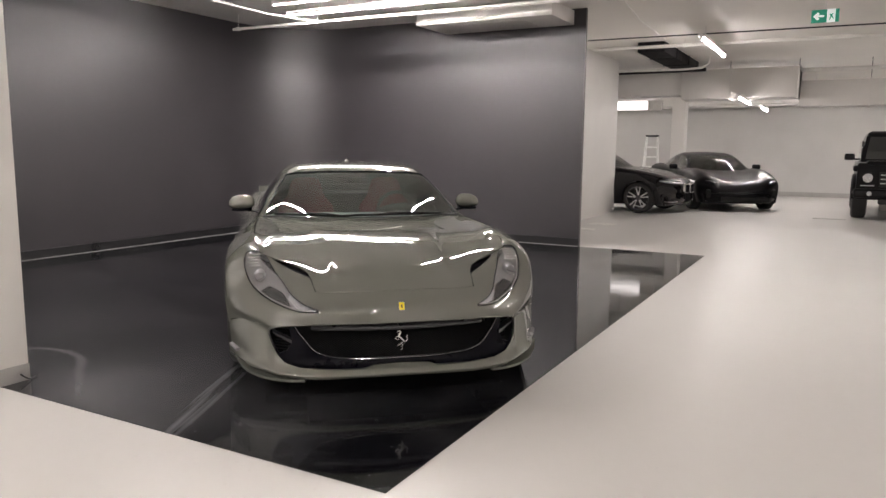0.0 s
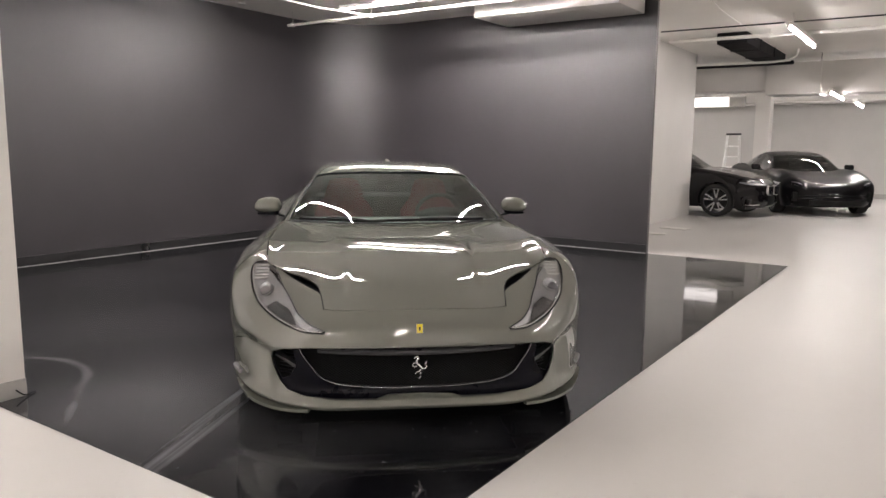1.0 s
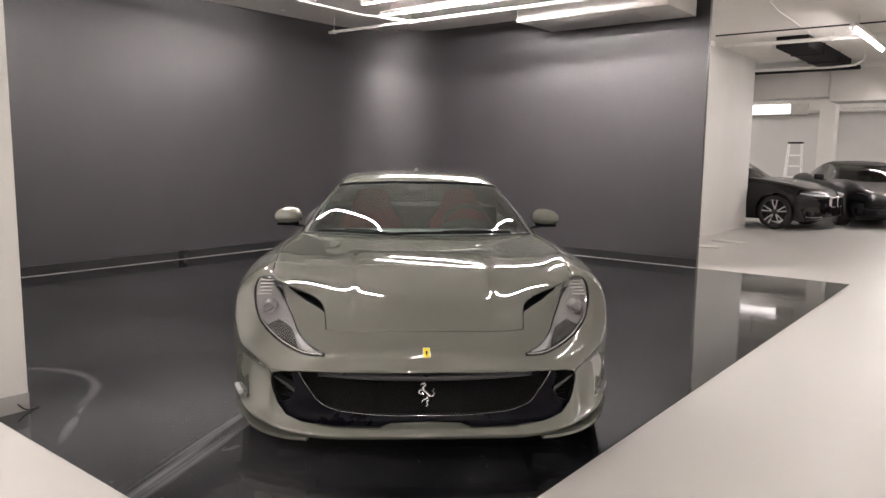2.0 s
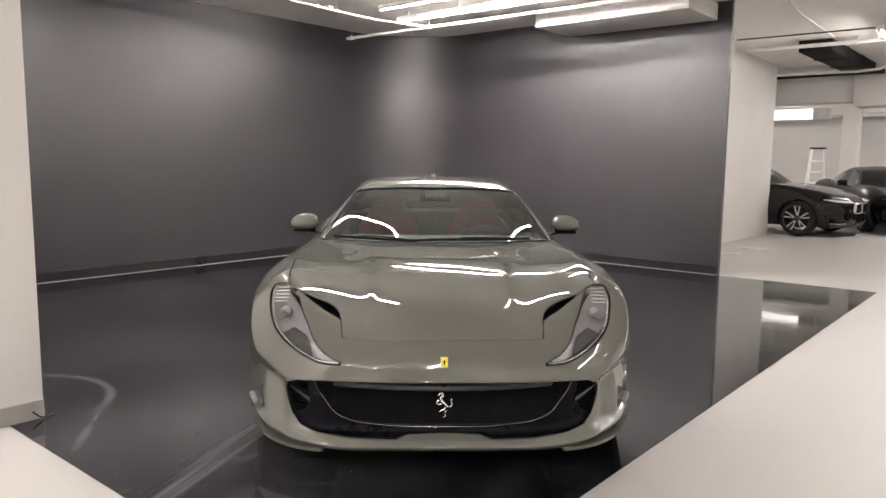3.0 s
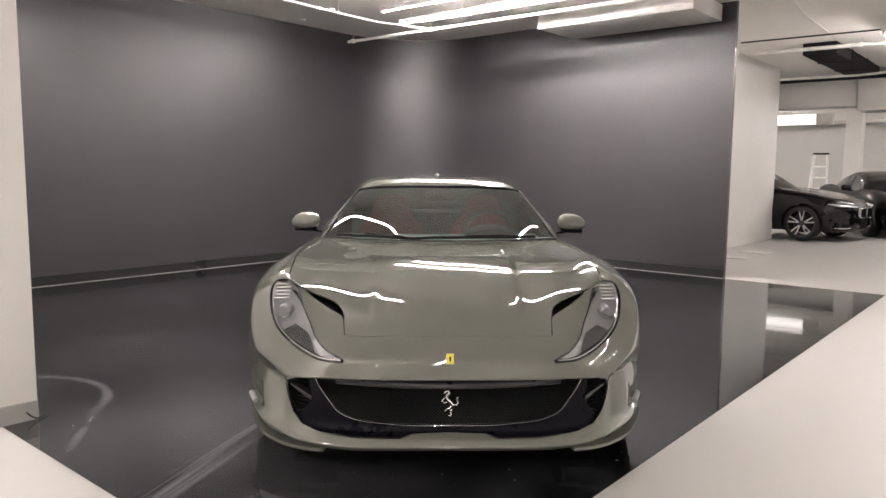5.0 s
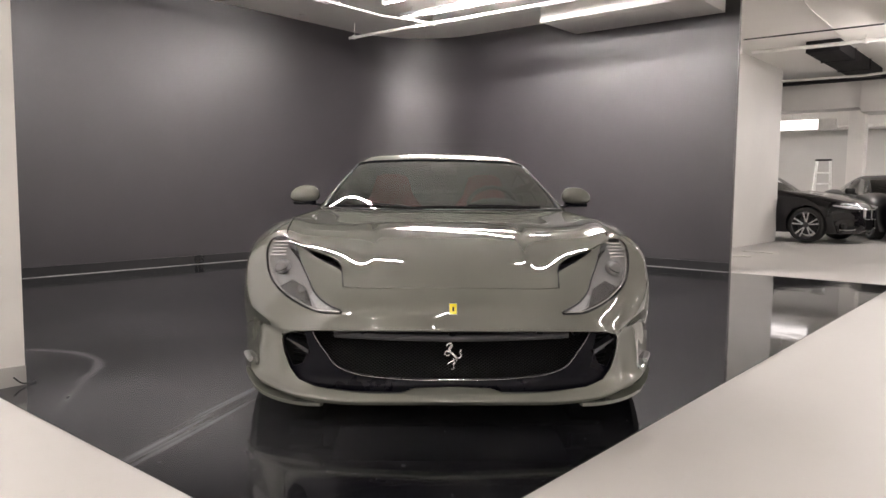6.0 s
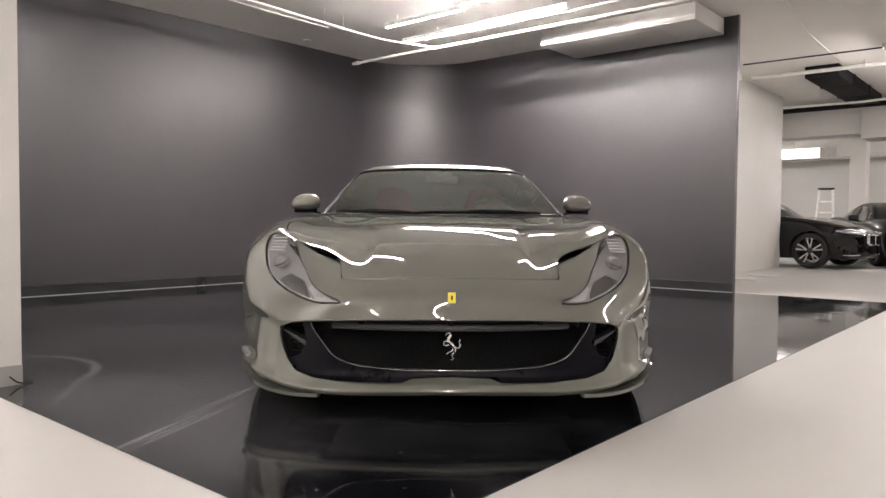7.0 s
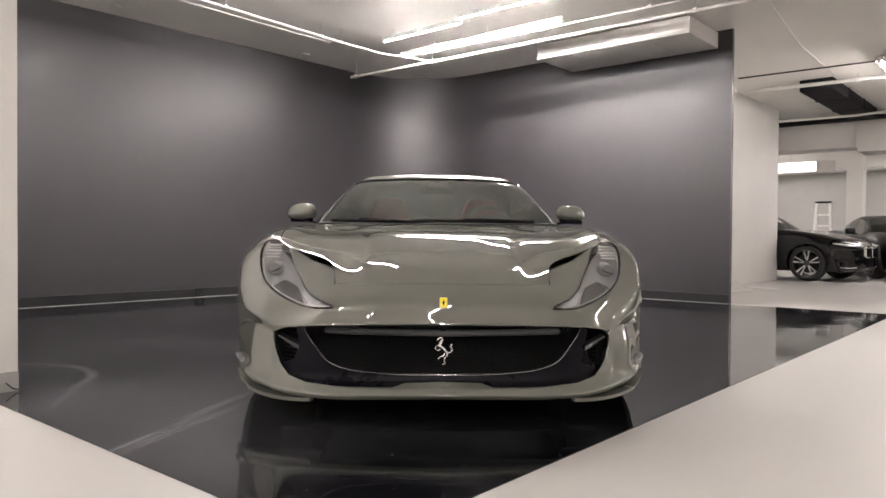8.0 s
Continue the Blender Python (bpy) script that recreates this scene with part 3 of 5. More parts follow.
pipe_run("surface_conduit", [(-7.2, 2.6, 3.272), (-7.31, 6.2, 3.272), (-7.33, 7.27, 3.272)], 0.010, PIPE_WHITE, "thin conduit clipped flat to the bay's ceiling")
pipe_run("surface_conduit", [(-2.45, 8.6, 3.28), (-2.74, 11.3, 3.28), (-2.80, 13.4, 3.28)], 0.008, PIPE_WHITE, "thin conduit clipped flat to the aisle's ceiling")
t = thing("junction_box", "small white junction box on the ceiling", "junction box", pose(-7.27, 7.33, 3.255))
part("box", box(-.06, .06, -.04, .04, 0.0, .035, .006), PIPE_WHITE, t)
for (x, y) in ((-8.1, 7.56), (-8.06, 4.9)):
    t = thing("ceiling_disc", "small white cover plate on the ceiling", "cover plate", pose(x, y, CEIL))
    part("plate", turned([(-0.02, 0.03), (-0.014, 0.05), (0.0, 0.055)], 20, "z"), PIPE_WHITE, t)

t = thing("air_unit", "white boxed-in duct under the ceiling against the dark wall", "duct", pose(-4.28, 9.42, 0))
part("casing", box(-1.005, 0.98, -0.38, 0.50, 3.06, 3.25, 0.004), DUCT_WHITE, t)
part("edge_angle", box(-1.008, 0.983, -0.388, -0.38, 3.056, 3.115, 0.002), PIPE_WHITE, t, "white folded edge along the front")
part("access_panel", box(-0.5, 0.5, -0.25, 0.40, 3.056, 3.06, 0.002), DUCT_WHITE, t)
for x in (-0.9, 0.9):
    for y in (-0.3, 0.45):
        part("hanger", sweep([(x, y, 3.25), (x, y, CEIL)], 0.006, 6), STEEL_DARK, t)


def duct(name, x0, x1, y0, y1, z0, z1, seams, label):
    t = thing(name, label, "duct")
    part("casing", box(x0, x1, y0, y1, z0, z1, 0.006), DUCT_WHITE, t)
    for s in seams:
        part("flange", box(s - 0.02, s + 0.02, y0 - 0.025, y1 + 0.025, z0 - 0.025, z1 + 0.025, 0.003), DUCT_WHITE, t)
        part("hanger", sweep([(s, y0 - 0.01, z1), (s, y0 - 0.01, CEIL)], 0.006, 6), STEEL_DARK, t)
    return t


duct("air_duct", -8.8, -3.2, 17.2, 17.8, 2.60, 3.13, (-3.22,), "white painted rectangular air duct")
duct("air_duct", -3.2, -0.84, 17.1, 17.9, 2.50, 3.13, (-0.86, -2.2), "large white rectangular air duct over the parked cars")
duct("air_duct", -0.84, 7.4, 17.5, 18.1, 2.33, 2.86, (0.45, 2.4), "white rectangular air duct")
t = thing("dark_duct", "dark uncovered duct under the ceiling", "duct")
part("casing", box(-3.33, -2.85, 13.55, 17.0, 3.11, CEIL, 0.01), DUCT_BLACK, t)
for y in (14.6, 15.8):
    part("joint", box(-3.35, -2.83, y - .02, y + .02, 3.10, CEIL, 0.004), DUCT_BLACK, t)
# black strip standing in for the dark gap between duct and ceiling
part("gap_shade_strip", box(-4.9, -2.7, 16.9, 17.09, 3.09, 3.16, 0.004), DUCT_BLACK, t)

t = thing("exit_sign", "green and white exit sign with an arrow, ceiling hung", "exit sign", pose(-0.255, 10.3, 2.93, 0, 0, -2))
part("case", box(-0.155, 0.155, 0.0, 0.04, -0.005, 0.158, 0.004), PIPE_WHITE, t)
part("green_panel", box(-0.15, 0.02, -0.004, 0.0, 0.0, 0.153), SIGN_GREEN, t)
part("white_panel", box(0.02, 0.11, -0.004, 0.0, 0.0, 0.153), SIGN_WHITE, t)
part("green_edge", box(0.11, 0.15, -0.004, 0.0, 0.0, 0.153), SIGN_GREEN, t)
part("pictogram", prism([(.040, .020), (.050, .020), (.070, .060), (.090, .030), (.098, .036), (.078, .085), (.092, .100), (.086, .108), (.070, .096), (.046, .100), (.044, .090), (.058, .084)], "v", -0.008, -0.004), SIGN_GREEN, t, "plain green sign shape")
bm = bmesh.new()
arrow = [(-0.13, 0.077), (-0.08, 0.125), (-0.062, 0.108), (-0.083, 0.088), (-0.01, 0.088), (-0.01, 0.066), (-0.083, 0.066), (-0.062, 0.046), (-0.08, 0.029)]
a = [bm.verts.new((x, -0.0085, z)) for x, z in arrow]
bm.faces.new(a[::-1])
got = bmesh.ops.extrude_face_region(bm, geom=bm.faces[:])
bmesh.ops.translate(bm, verts=[g for g in got["geom"] if isinstance(g, bmesh.types.BMVert)], vec=(0, 0.004, 0))
bmesh.ops.recalc_face_normals(bm, faces=bm.faces[:])
part("arrow", bm, SIGN_WHITE, t, smooth=False)
part("hanger", sweep([(0, 0.02, 0.15), (0, 0.02, CEIL - 2.93)], 0.008, 8), PIPE_WHITE, t)

# ---- the grey sports car ----
NR, NC = 8, 10
body_grid = net(BODY, NR, NC)
bumper_grid = net(BUMPER, 7, 8)


def undercut(G):
    """The hollow that runs from the mouth's corners out to the wheel arches, under a ridge."""
    a, z = np.abs(G[..., 0]), G[..., 2]
    step = lambda x: np.clip(x, 0, 1) ** 2 * (3 - 2 * np.clip(x, 0, 1))
    ridge = .408 + .20 * (a - .70)
    drop = ridge - z
    depth = .024 * np.clip(drop / .045, 0, 1) * step((.30 - drop) / .10)
    depth *= step((a - .675) / .07) * step((.54 - G[..., 1]) / .26)
    G[..., 0] -= np.sign(G[..., 0]) * depth * .65
    G[..., 1] += depth * .75


def eased(G, rounds=50):
    """Even out the bonnet between its dome and the vents, then raise the dome's edge as a soft crease."""
    step = lambda x: np.clip(x, 0, 1) ** 2 * (3 - 2 * np.clip(x, 0, 1))
    a, v = np.abs(G[..., 0]), G[..., 1]
    top = G[..., 2] > .5
    m = step((a - .20) / .10) * step((.72 - a) / .12) * step((v - .10) / .12) * step((.75 - v) / .20) * top
    for _ in range(rounds):
        avg = G.copy()
        avg[1:-1, 1:-1] = (G[:-2, 1:-1] + G[2:, 1:-1] + G[1:-1, :-2] + G[1:-1, 2:]) / 4
        G = G + (m * .6)[..., None] * (avg - G)
    a, v = np.abs(G[..., 0]), G[..., 1]
    edge = .365 + .05 * np.clip(v - .5, 0, 1)
    G[..., 2] += .0065 * step((edge - a) / .045) * step((v - .16) / .20) * step((1.08 - v) / .45) * top
    G[..., 2] -= .011 * np.exp(-((a - .50) / .075) ** 2 - ((v - 1.22) / .20) ** 2) * top
    return G


body_grid = eased(body_grid)
undercut(body_grid)
undercut(bumper_grid)
HALF = 10 * NC
car = thing("sports_car", "grey-green front-engined sports coupe parked on the black resin field", "car",
            Matrix.Translation((-1.994, 3.356, 0.004)) @ pose(0, 0, 0, 0, 0, 41.8))

LAMP_INNER = [(.732, .740), (.700, .702), (.662, .645), (.622, .602), (.582, .553), (.545, .528), (.447, .4905)]
LAMP_OUTER = [(.449, .4825), (.55, .481), (.612, .494), (.677, .513), (.745, .545), (.790, .577), (.826, .635), (.841, .70), (.828, .742), (.785, .754), (.732, .740)]
LAMP = [(p[0], p[1]) for p in curve_points([(*q, 0) for q in LAMP_INNER], 26)] + [(p[0], p[1]) for p in curve_points([(*q, 0) for q in LAMP_OUTER], 44)][:-1]
VENT = [(.702, .542), (.66, .524), (.62, .502), (.583, .480), (.548, .452), (.52, .422), (.498, .388), (.482, .345), (.470, .29), (.490, .322), (.521, .358), (.567, .402), (.635, .476)]
HOOD = [(0, .105), (.11, .106), (.21, .111), (.29, .120), (.364, .134), (.41, .150), (.453, .172), (.460, .22), (.470, .29), (.482, .345), (.498, .388), (.52, .422), (.548, .452), (.583, .480), (.62, .502),
        (.66, .524), (.702, .542), (.757, .552), (.771, .67), (.786, .904), (.792, 1.35), (.775, 1.735)]
REAR_OF_HOOD = [(.70, 1.70), (.57, 1.64), (.42, 1.585), (.25, 1.553), (.12, 1.545)]
hood_right = HOOD + REAR_OF_HOOD
hood_all = hood_right + [(0, 1.54)] + [(-a, b) for a, b in hood_right[:0:-1]]
OPENING = [(0, .426), (.40, .419), (.60, .404), (.662, .394), (.700, .376), (.712, .348), (.695, .30), (.665, .245), (.628, .207), (.55, .186),
           (.40, .175), (.205, .174), (.155, .191), (0, .196)]
opening_all = OPENING + [(-a, b) for a, b in OPENING[-2:0:-1]]
U_LINE = [(.575, .414), (.555, .375), (.517, .327), (.465, .268), (.40, .242), (.28, .226), (0, .219)]
mouth_all = U_LINE + [(-a, b) for a, b in U_LINE[-2::-1]]
DUCT = [(.603, .396), (.655, .390), (.693, .372), (.704, .346), (.686, .298), (.655, .248), (.612, .268), (.585, .33)]


def both(outline, axis, lo, hi, grow=0.0):
    o = swollen(outline, grow) if grow else outline
    return [prism(o, axis, lo, hi), prism(flipped(o), axis, lo, hi)]


def wheel_well(v, z, r):
    return [turned([(s * 0.55, r), (s * 1.3, r)], 48, "x", at=(0, v, z)) for s in (-1, 1)]


def shell_kept(i, j):
    """The cabin between the doors stays open."""
    return not (7 * NR <= i < 11 * NR and abs(j + 0.5 - HALF) < 5.0 * NC)


shell = carve(sheet(body_grid, shell_kept), 0.006)
body_mesh = carve(shell, cut=[prism(swollen(hood_all, .0034), "z", .31, 1.23)])
body_mesh = carve(body_mesh, cut=both(LAMP, "v", -.3, .72, 0.003) + both(VENT, "z", .5, .9)
                  + wheel_well(.88, .335, .365) + wheel_well(3.6, .345, .372))
link_mesh("body", body_mesh, PAINT_GREY, car, "grey-green metallic painted body")
hood_mesh = carve(shell, keep=[prism(swollen(hood_all, -.0022), "z", .3, 1.2)], cut=both(VENT, "z", .5, .9, 0.0005))
link_mesh("hood", hood_mesh, PAINT_GREY, car, "long sculpted bonnet")
seam = [(s * u, v, 0) for s, run in ((-1, HOOD[7:0:-1]), (1, HOOD[:8])) for u, v in run]
seam = curve_points(seam, 70)


def body_z(u, v):
    P = body_grid[:5 * NR].reshape(-1, 3)
    Q = P[np.argsort((P[:, 0] - u) ** 2 + (P[:, 1] - v) ** 2)[:9]]
    A = np.c_[np.ones(len(Q)), Q[:, 0] - u, Q[:, 1] - v]
    return float(np.linalg.lstsq(A, Q[:, 2], rcond=None)[0][0])


part("hood_seal", sweep([(u, v + .004, body_z(u, v) - .016) for u, v, _ in seam], .010, 6), DARK, car, "black seal under the bonnet's edge")
bumper_mesh = carve(sheet(bumper_grid), 0.008, cut=[prism(opening_all, "v", -.3, .5)])
link_mesh("front_bumper", bumper_mesh, PAINT_GREY, car, "grey-green bumper with a full-width lip")

# surround inside the mouth, set back a little
inner = bumper_grid.copy()
for i in range(21):
    inner[i, :, 1] = inner[21, :, 1]
inner[:, :, 1] += 0.022
surround = carve(sheet(inner), 0.006, cut=[prism(swollen(mouth_all, 0.0), "v", -.3, .5)] + both(DUCT, "v", -.3, .5),
                 keep=[prism(swollen(opening_all, 0.006), "v", -.3, .5)])
link_mesh("grille_surround", surround, SATIN, car, "satin black mouth surround")


def depth_at(G, u, z, near=7):
    """How far back a grid's face lies at (u, z): a plane through the nearest points."""
    P = G.reshape(-1, 3)
    d = (P[:, 0] - u) ** 2 + (P[:, 2] - z) ** 2
    Q = P[np.argsort(d)[:near]]
    A = np.c_[np.ones(len(Q)), Q[:, 0] - u, Q[:, 2] - z]
    return float(np.linalg.lstsq(A, Q[:, 1], rcond=None)[0][0])


def bumper_v(u, z):
    return depth_at(bumper_grid, u, z)


roll = [(u, bumper_v(u, z) + .004, z + .002) for u, z, _ in curve_points([(-a, b, 0) for a, b in OPENING[4:0:-1]] + [(0, .426, 0)] + [(a, b, 0) for a, b in OPENING[1:5]], 80)]
part("nose_edge", sweep(roll, .006, 10), PAINT_GREY, car, "rolled painted edge over the mouth")
trim_line = [(u, z) for u, z, _ in curve_points([(a, b, 0) for a, b in U_LINE] + [(-a, b, 0) for a, b in U_LINE[-2::-1]], 90)]
part("grille_trim", sweep([(u, bumper_v(u, max(z, .215)) + 0.016, z) for u, z in trim_line], 0.0013, 8), CHROME, car, "thin bright trim round the grille")
for s in (-1, 1):
    for z0, z1, u0, u1 in ((.357, .318, .688, .588),):
        bm = bmesh.new()
        A = [bm.verts.new((s * u0, bumper_v(u0, z0) + d, z0 + h)) for d, h in ((.012, .004), (.012, -.002), (.09, -.006), (.09, .004))]
        B = [bm.verts.new((s * u1, bumper_v(u1, z1) + d, z1 + h)) for d, h in ((.012, .010), (.012, -.010), (.09, -.012), (.09, .006))]
        for k in range(4):
            bm.faces.new((A[k], A[(k + 1) % 4], B[(k + 1) % 4], B[k]))
        bm.faces.new(A[::-1])
        bm.faces.new(B)
        bmesh.ops.recalc_face_normals(bm, faces=bm.faces[:])
        part("duct_fin", bm, ALLOY_DARK, car, "metal fin across the side intake")


def mesh_v(u):
    return 0.075 + 0.12 * (u / 0.6) ** 2


# the woven grille: two families of thin slanted bars, in one part
bm = bmesh.new()
pitch, tall, gz0, gz1 = 0.0185, 0.0125, 0.185, 0.425
run = (gz1 - gz0) * pitch / tall
for sgn in (-1, 1):
    for k in range(-58, 59):
        u0 = k * pitch
        pts = []
        for f in np.linspace(0, 1, 9):
            u = u0 + sgn * (f - .5) * run
            if abs(u) < .64:
                pts.append((u, mesh_v(u) + (.002 if sgn > 0 else 0), gz0 + f * (gz1 - gz0)))
        if len(pts) > 1:
            sweep(pts, 0.0018, 4, bm)
part("grille_mesh", bm, PLASTIC, car, "black honeycomb grille mesh", smooth=False)
bm = bmesh.new()
sweep([(u, mesh_v(u) - 0.045, 0.387) for u in np.linspace(-.48, .48, 25)], 0.016, 8, bm, flat=0.9)
part("grille_bar", bm, material("bar_grey", (0.075, 0.075, 0.080), 0.6, scale=9, vary=0.2, spec=0.3), car, "dark grey bar behind the grille opening")
for u in (-.36, 0.0, .36, .52):
    part("sensor", turned([(-.012, .009), (-.008, .014), (.03, .014)], 16, "y", at=(u, mesh_v(u) - .045, .405 if u < .5 else .392)), SATIN, car)
# a near-black plate paints the shade behind the mesh
part("grille_shade_plate", box(-.70, .70, .24, .28, .15, .46), DARK, car, "near-black plate standing in for the shade behind the grille")
for s in (-1, 1):
    bm = bmesh.new()
    for k in range(9):
        z = .25 + k * .017
        sweep([(s * .60, .19, z), (s * .70, .26, z)], .0035, 4, bm)
    part("duct_mesh", bm, PLASTIC, car, "black slats in the side intake", smooth=False)
part("nose_floor", box(-.50, .50, .06, .9, .132, .150), PLASTIC, car, "black underside panel")

# lip winglets
for s in (-1, 1):
    ctrl = [(s * .52, .005, .128), (s * .60, .035, .124), (s * .70, .085, .128), (s * .79, .165, .140), (s * .85, .26, .160), (s * .885, .345, .188)]
    front = curve_points(ctrl, 28)
    bm = bmesh.new()
    rows = []
    for i, p in enumerate(front):
        t = i / 27
        wdt = .05 * min(1, 6 * t + .15) * (1 - .6 * t ** 3)
        n = Vector((s * (.35 + .5 * t), -.93 + .35 * t, 0)).normalized()
        p = Vector(p)
        rows.append([bm.verts.new(p + n * .020 + Vector((0, 0, .004))), bm.verts.new(p + n * .018 + Vector((0, 0, -.010))),
                     bm.verts.new(p - n * wdt + Vector((0, 0, -.010))), bm.verts.new(p - n * wdt + Vector((0, 0, .006)))])
    for A, B in zip(rows, rows[1:]):
        for k in range(4):
            bm.faces.new((A[k], A[(k + 1) % 4], B[(k + 1) % 4], B[k]))
    bm.faces.new(rows[0])
    bm.faces.new(rows[-1][::-1])
    bmesh.ops.recalc_face_normals(bm, faces=bm.faces[:])
    part("lip_winglet", bm, PAINT_GREY, car, "painted winglet under the bumper's corner")
    mk = sweep([(s * .880, .345, .222), (s * .903, .39, .228), (s * .920, .435, .234)], .015, 8, flat=0.75)
    part("side_marker", mk, LAMP_GREY, car, "clear marker lamp in the bumper's corner")

# headlamps
for s in (-1, 1):
    flip = (lambda o: o) if s > 0 else flipped
    lens_mesh = carve(shell, keep=[prism(flip(swollen(LAMP, -.004)), "v", -.3, .72)])
    lamp_unit = link_mesh("headlamp", lens_mesh, LENS, car, "clear swept-back headlamp cover")
    lamp_unit.visible_shadow = False
    deep = body_grid.copy()
    deep[:, :, 1] += .050
    deep[:, :, 2] -= .028
    bowl = carve(sheet(deep, lambda i, j: i < 6 * NR), .006, keep=[prism(flip(swollen(LAMP, .004)), "v", -.2, .85)])
    part_bowl = link_mesh("lamp_bowl", bowl, LAMP_GREY, lamp_unit, "grey lamp housing")
    for nm, zone, mt, up, lb in (("indicator", [(.44, .47), (.545, .47), (.60, .522), (.575, .56), (.44, .51)], LAMP_WHITE, .012, "unlit pale turn signal strip"),
                                 ("lamp_mask", [(.575, .47), (.66, .47), (.76, .545), (.70, .575), (.628, .548), (.61, .525)], LAMP_MASK, .010, "dark mask under the projector"),
                                 ("lamp_reflector", [(.66, .662), (.87, .662), (.87, .78), (.70, .78)], LAMP_GREY, .004, "pale backing of the light bars")):
        lifted = deep.copy()
        lifted[:, :, 1] -= up
        lifted[:, :, 2] += up * .5
        link_mesh(nm, carve(sheet(lifted, lambda i, j: i < 6 * NR), .004, keep=[prism(flip(LAMP), "v", -.2, .85), prism(flip(zone), "v", -.2, .85)]), mt, lamp_unit, lb)
    front = body_grid[:5 * NR + 1, HALF:] if s > 0 else body_grid[:5 * NR + 1, :HALF + 1]
    rim3 = [(s * u, depth_at(front, s * u, z, 9), z) for u, z in swollen(LAMP, .001)]
    part("lamp_seal", sweep(rim3, .0019, 6, closed=True), SATIN, lamp_unit, "dark seal round the cover")
    rim_in = [(s * (abs(u) + (.640 - abs(u)) * .06), v + .016, z + (.60 - z) * .05) for u, v, z in rim3]
    part("lamp_bezel", sweep(rim_in, .0030, 6, closed=True), LAMP_CHROME, lamp_unit, "bright bezel line")
    bm = turned([(-.040, .022), (-.030, .030), (.0, .033), (.03, .033)], 28, "y", at=(s * .752, .432, .628))
    part("projector", bm, LAMP_GREY, lamp_unit, "round projector barrel")
    bm = bmesh.new()
    bmesh.ops.create_uvsphere(bm, u_segments=20, v_segments=12, radius=.030)
    bmesh.ops.transform(bm, verts=bm.verts[:], matrix=Matrix.Translation((s * .752, .396, .628)) @ Matrix.Diagonal((1, .6, 1, 1)))
    part("projector_lens", bm, LENS, lamp_unit, "domed glass lens")
    for k in range(5):
        z = .672 + .0135 * k
        part("light_bar", box(s * .785 - .034, s * .785 + .034, .495 + .02 * k, .51 + .02 * k, z, z + .0075, .002), LAMP_CHROME, lamp_unit, "ribbed white light bar")

# bonnet vents: dark scoops under the bonnet's edge
for s in (-1, 1):
    low = body_grid.copy()
    low[:, :, 2] -= .038
    low[:, :, 1] += .02
    o = swollen(VENT, .030)
    m = carve(sheet(low, lambda i, j: i < 6 * NR), .004, keep=[prism(o if s > 0 else flipped(o), "z", .3, 1.0)])
    link_mesh("bonnet_vent", m, SATIN, car, "dark scoop between bonnet and headlamp")

# glasshouse
GLASS = []
GLASS.append(rail([0] * 8, [1.54, 1.84, 2.14, 2.24, 2.32, 2.70, 3.30, 4.15], [.851, 1.03, 1.173, 1.207, 1.2225, 1.243, 1.20, .97]))
GLASS.append(rail([.38, .345, .30, .30, .30, .30, .28, .27], [1.58, 1.87, 2.155, 2.255, 2.335, 2.70, 3.30, 4.12], [.853, 1.027, 1.170, 1.203, 1.218, 1.237, 1.19, .968]))
GLASS.append(rail([.735, .655, .567, .553, .547, .53, .49, .45], [1.71, 1.97, 2.21, 2.31, 2.395, 2.70, 3.30, 4.05], [.858, 1.010, 1.140, 1.169, 1.184, 1.205, 1.155, .962]))
GLASS.append(rail([.768, .692, .607, .595, .589, .575, .54, .50], [1.745, 2.01, 2.265, 2.36, 2.445, 2.74, 3.30, 4.00], [.853, .995, 1.115, 1.138, 1.152, 1.175, 1.125, .957]))
GLASS.append(rail([.780, .747, .72, .715, .711, .70, .68, .62], [1.77, 2.05, 2.35, 2.44, 2.51, 2.75, 3.25, 3.80], [.856, .925, 1.00, 1.01, 1.017, 1.03, 1.00, .93]))
GLASS.append(rail([.788, .79, .79, .79, .79, .79, .79, .74], [1.78, 2.08, 2.40, 2.48, 2.55, 2.75, 3.20, 3.60], [.846, .860, .866, .868, .870, .873, .885, .905]))
MR, MC = 8, 6
gh = net(GLASS, MR, MC)
MID = 5 * MC


def gh_part(name, keep, mat, thick, label):
    me = carve(sheet(gh, lambda i, j: keep(i, abs(j + 0.5 - MID))), thick)
    return link_mesh(name, me, mat, car, label)


ws = gh_part("windscreen", lambda i, c: i < 2 * MR and c < 2 * MC, SCREEN, .004, "clear raked windscreen")
ws.visible_shadow = False
gh_part("rear_window", lambda i, c: i >= 6 * MR and c < 2 * MC, TINT, .004, "tinted rear window")
gh_part("roof", lambda i, c: (2 * MR <= i < 6 * MR and c < 3 * MC) or (2 * MC <= c < 3 * MC), PAINT_GREY, .012, "painted roof and pillars")
gh_part("quarter_panel", lambda i, c: i >= 5 * MR + 3 and c >= 3 * MC, PAINT_GREY, .008, "painted rear quarter")
gh_part("side_window", lambda i, c: i < 5 * MR + 3 and c >= 3 * MC, TINT, .004, "dark side glass")
rimline = [tuple(gh[0, j]) for j in range(MID - 2 * MC, MID + 2 * MC + 1)]
part("cowl", sweep([(x, y - .014, z - .004) for x, y, z in rimline], .020, 8, flat=.5), PLASTIC, car, "black cowl panel under the windscreen")
edge = [tuple(gh[i, MID - 2 * MC]) for i in range(2 * MR, -1, -1)]
for s in (-1, 1):
    part("screen_seal", sweep([(s * abs(x), y - .004, z + .002) for x, y, z in edge], .006, 6), SATIN, car, "black seal along the pillar")
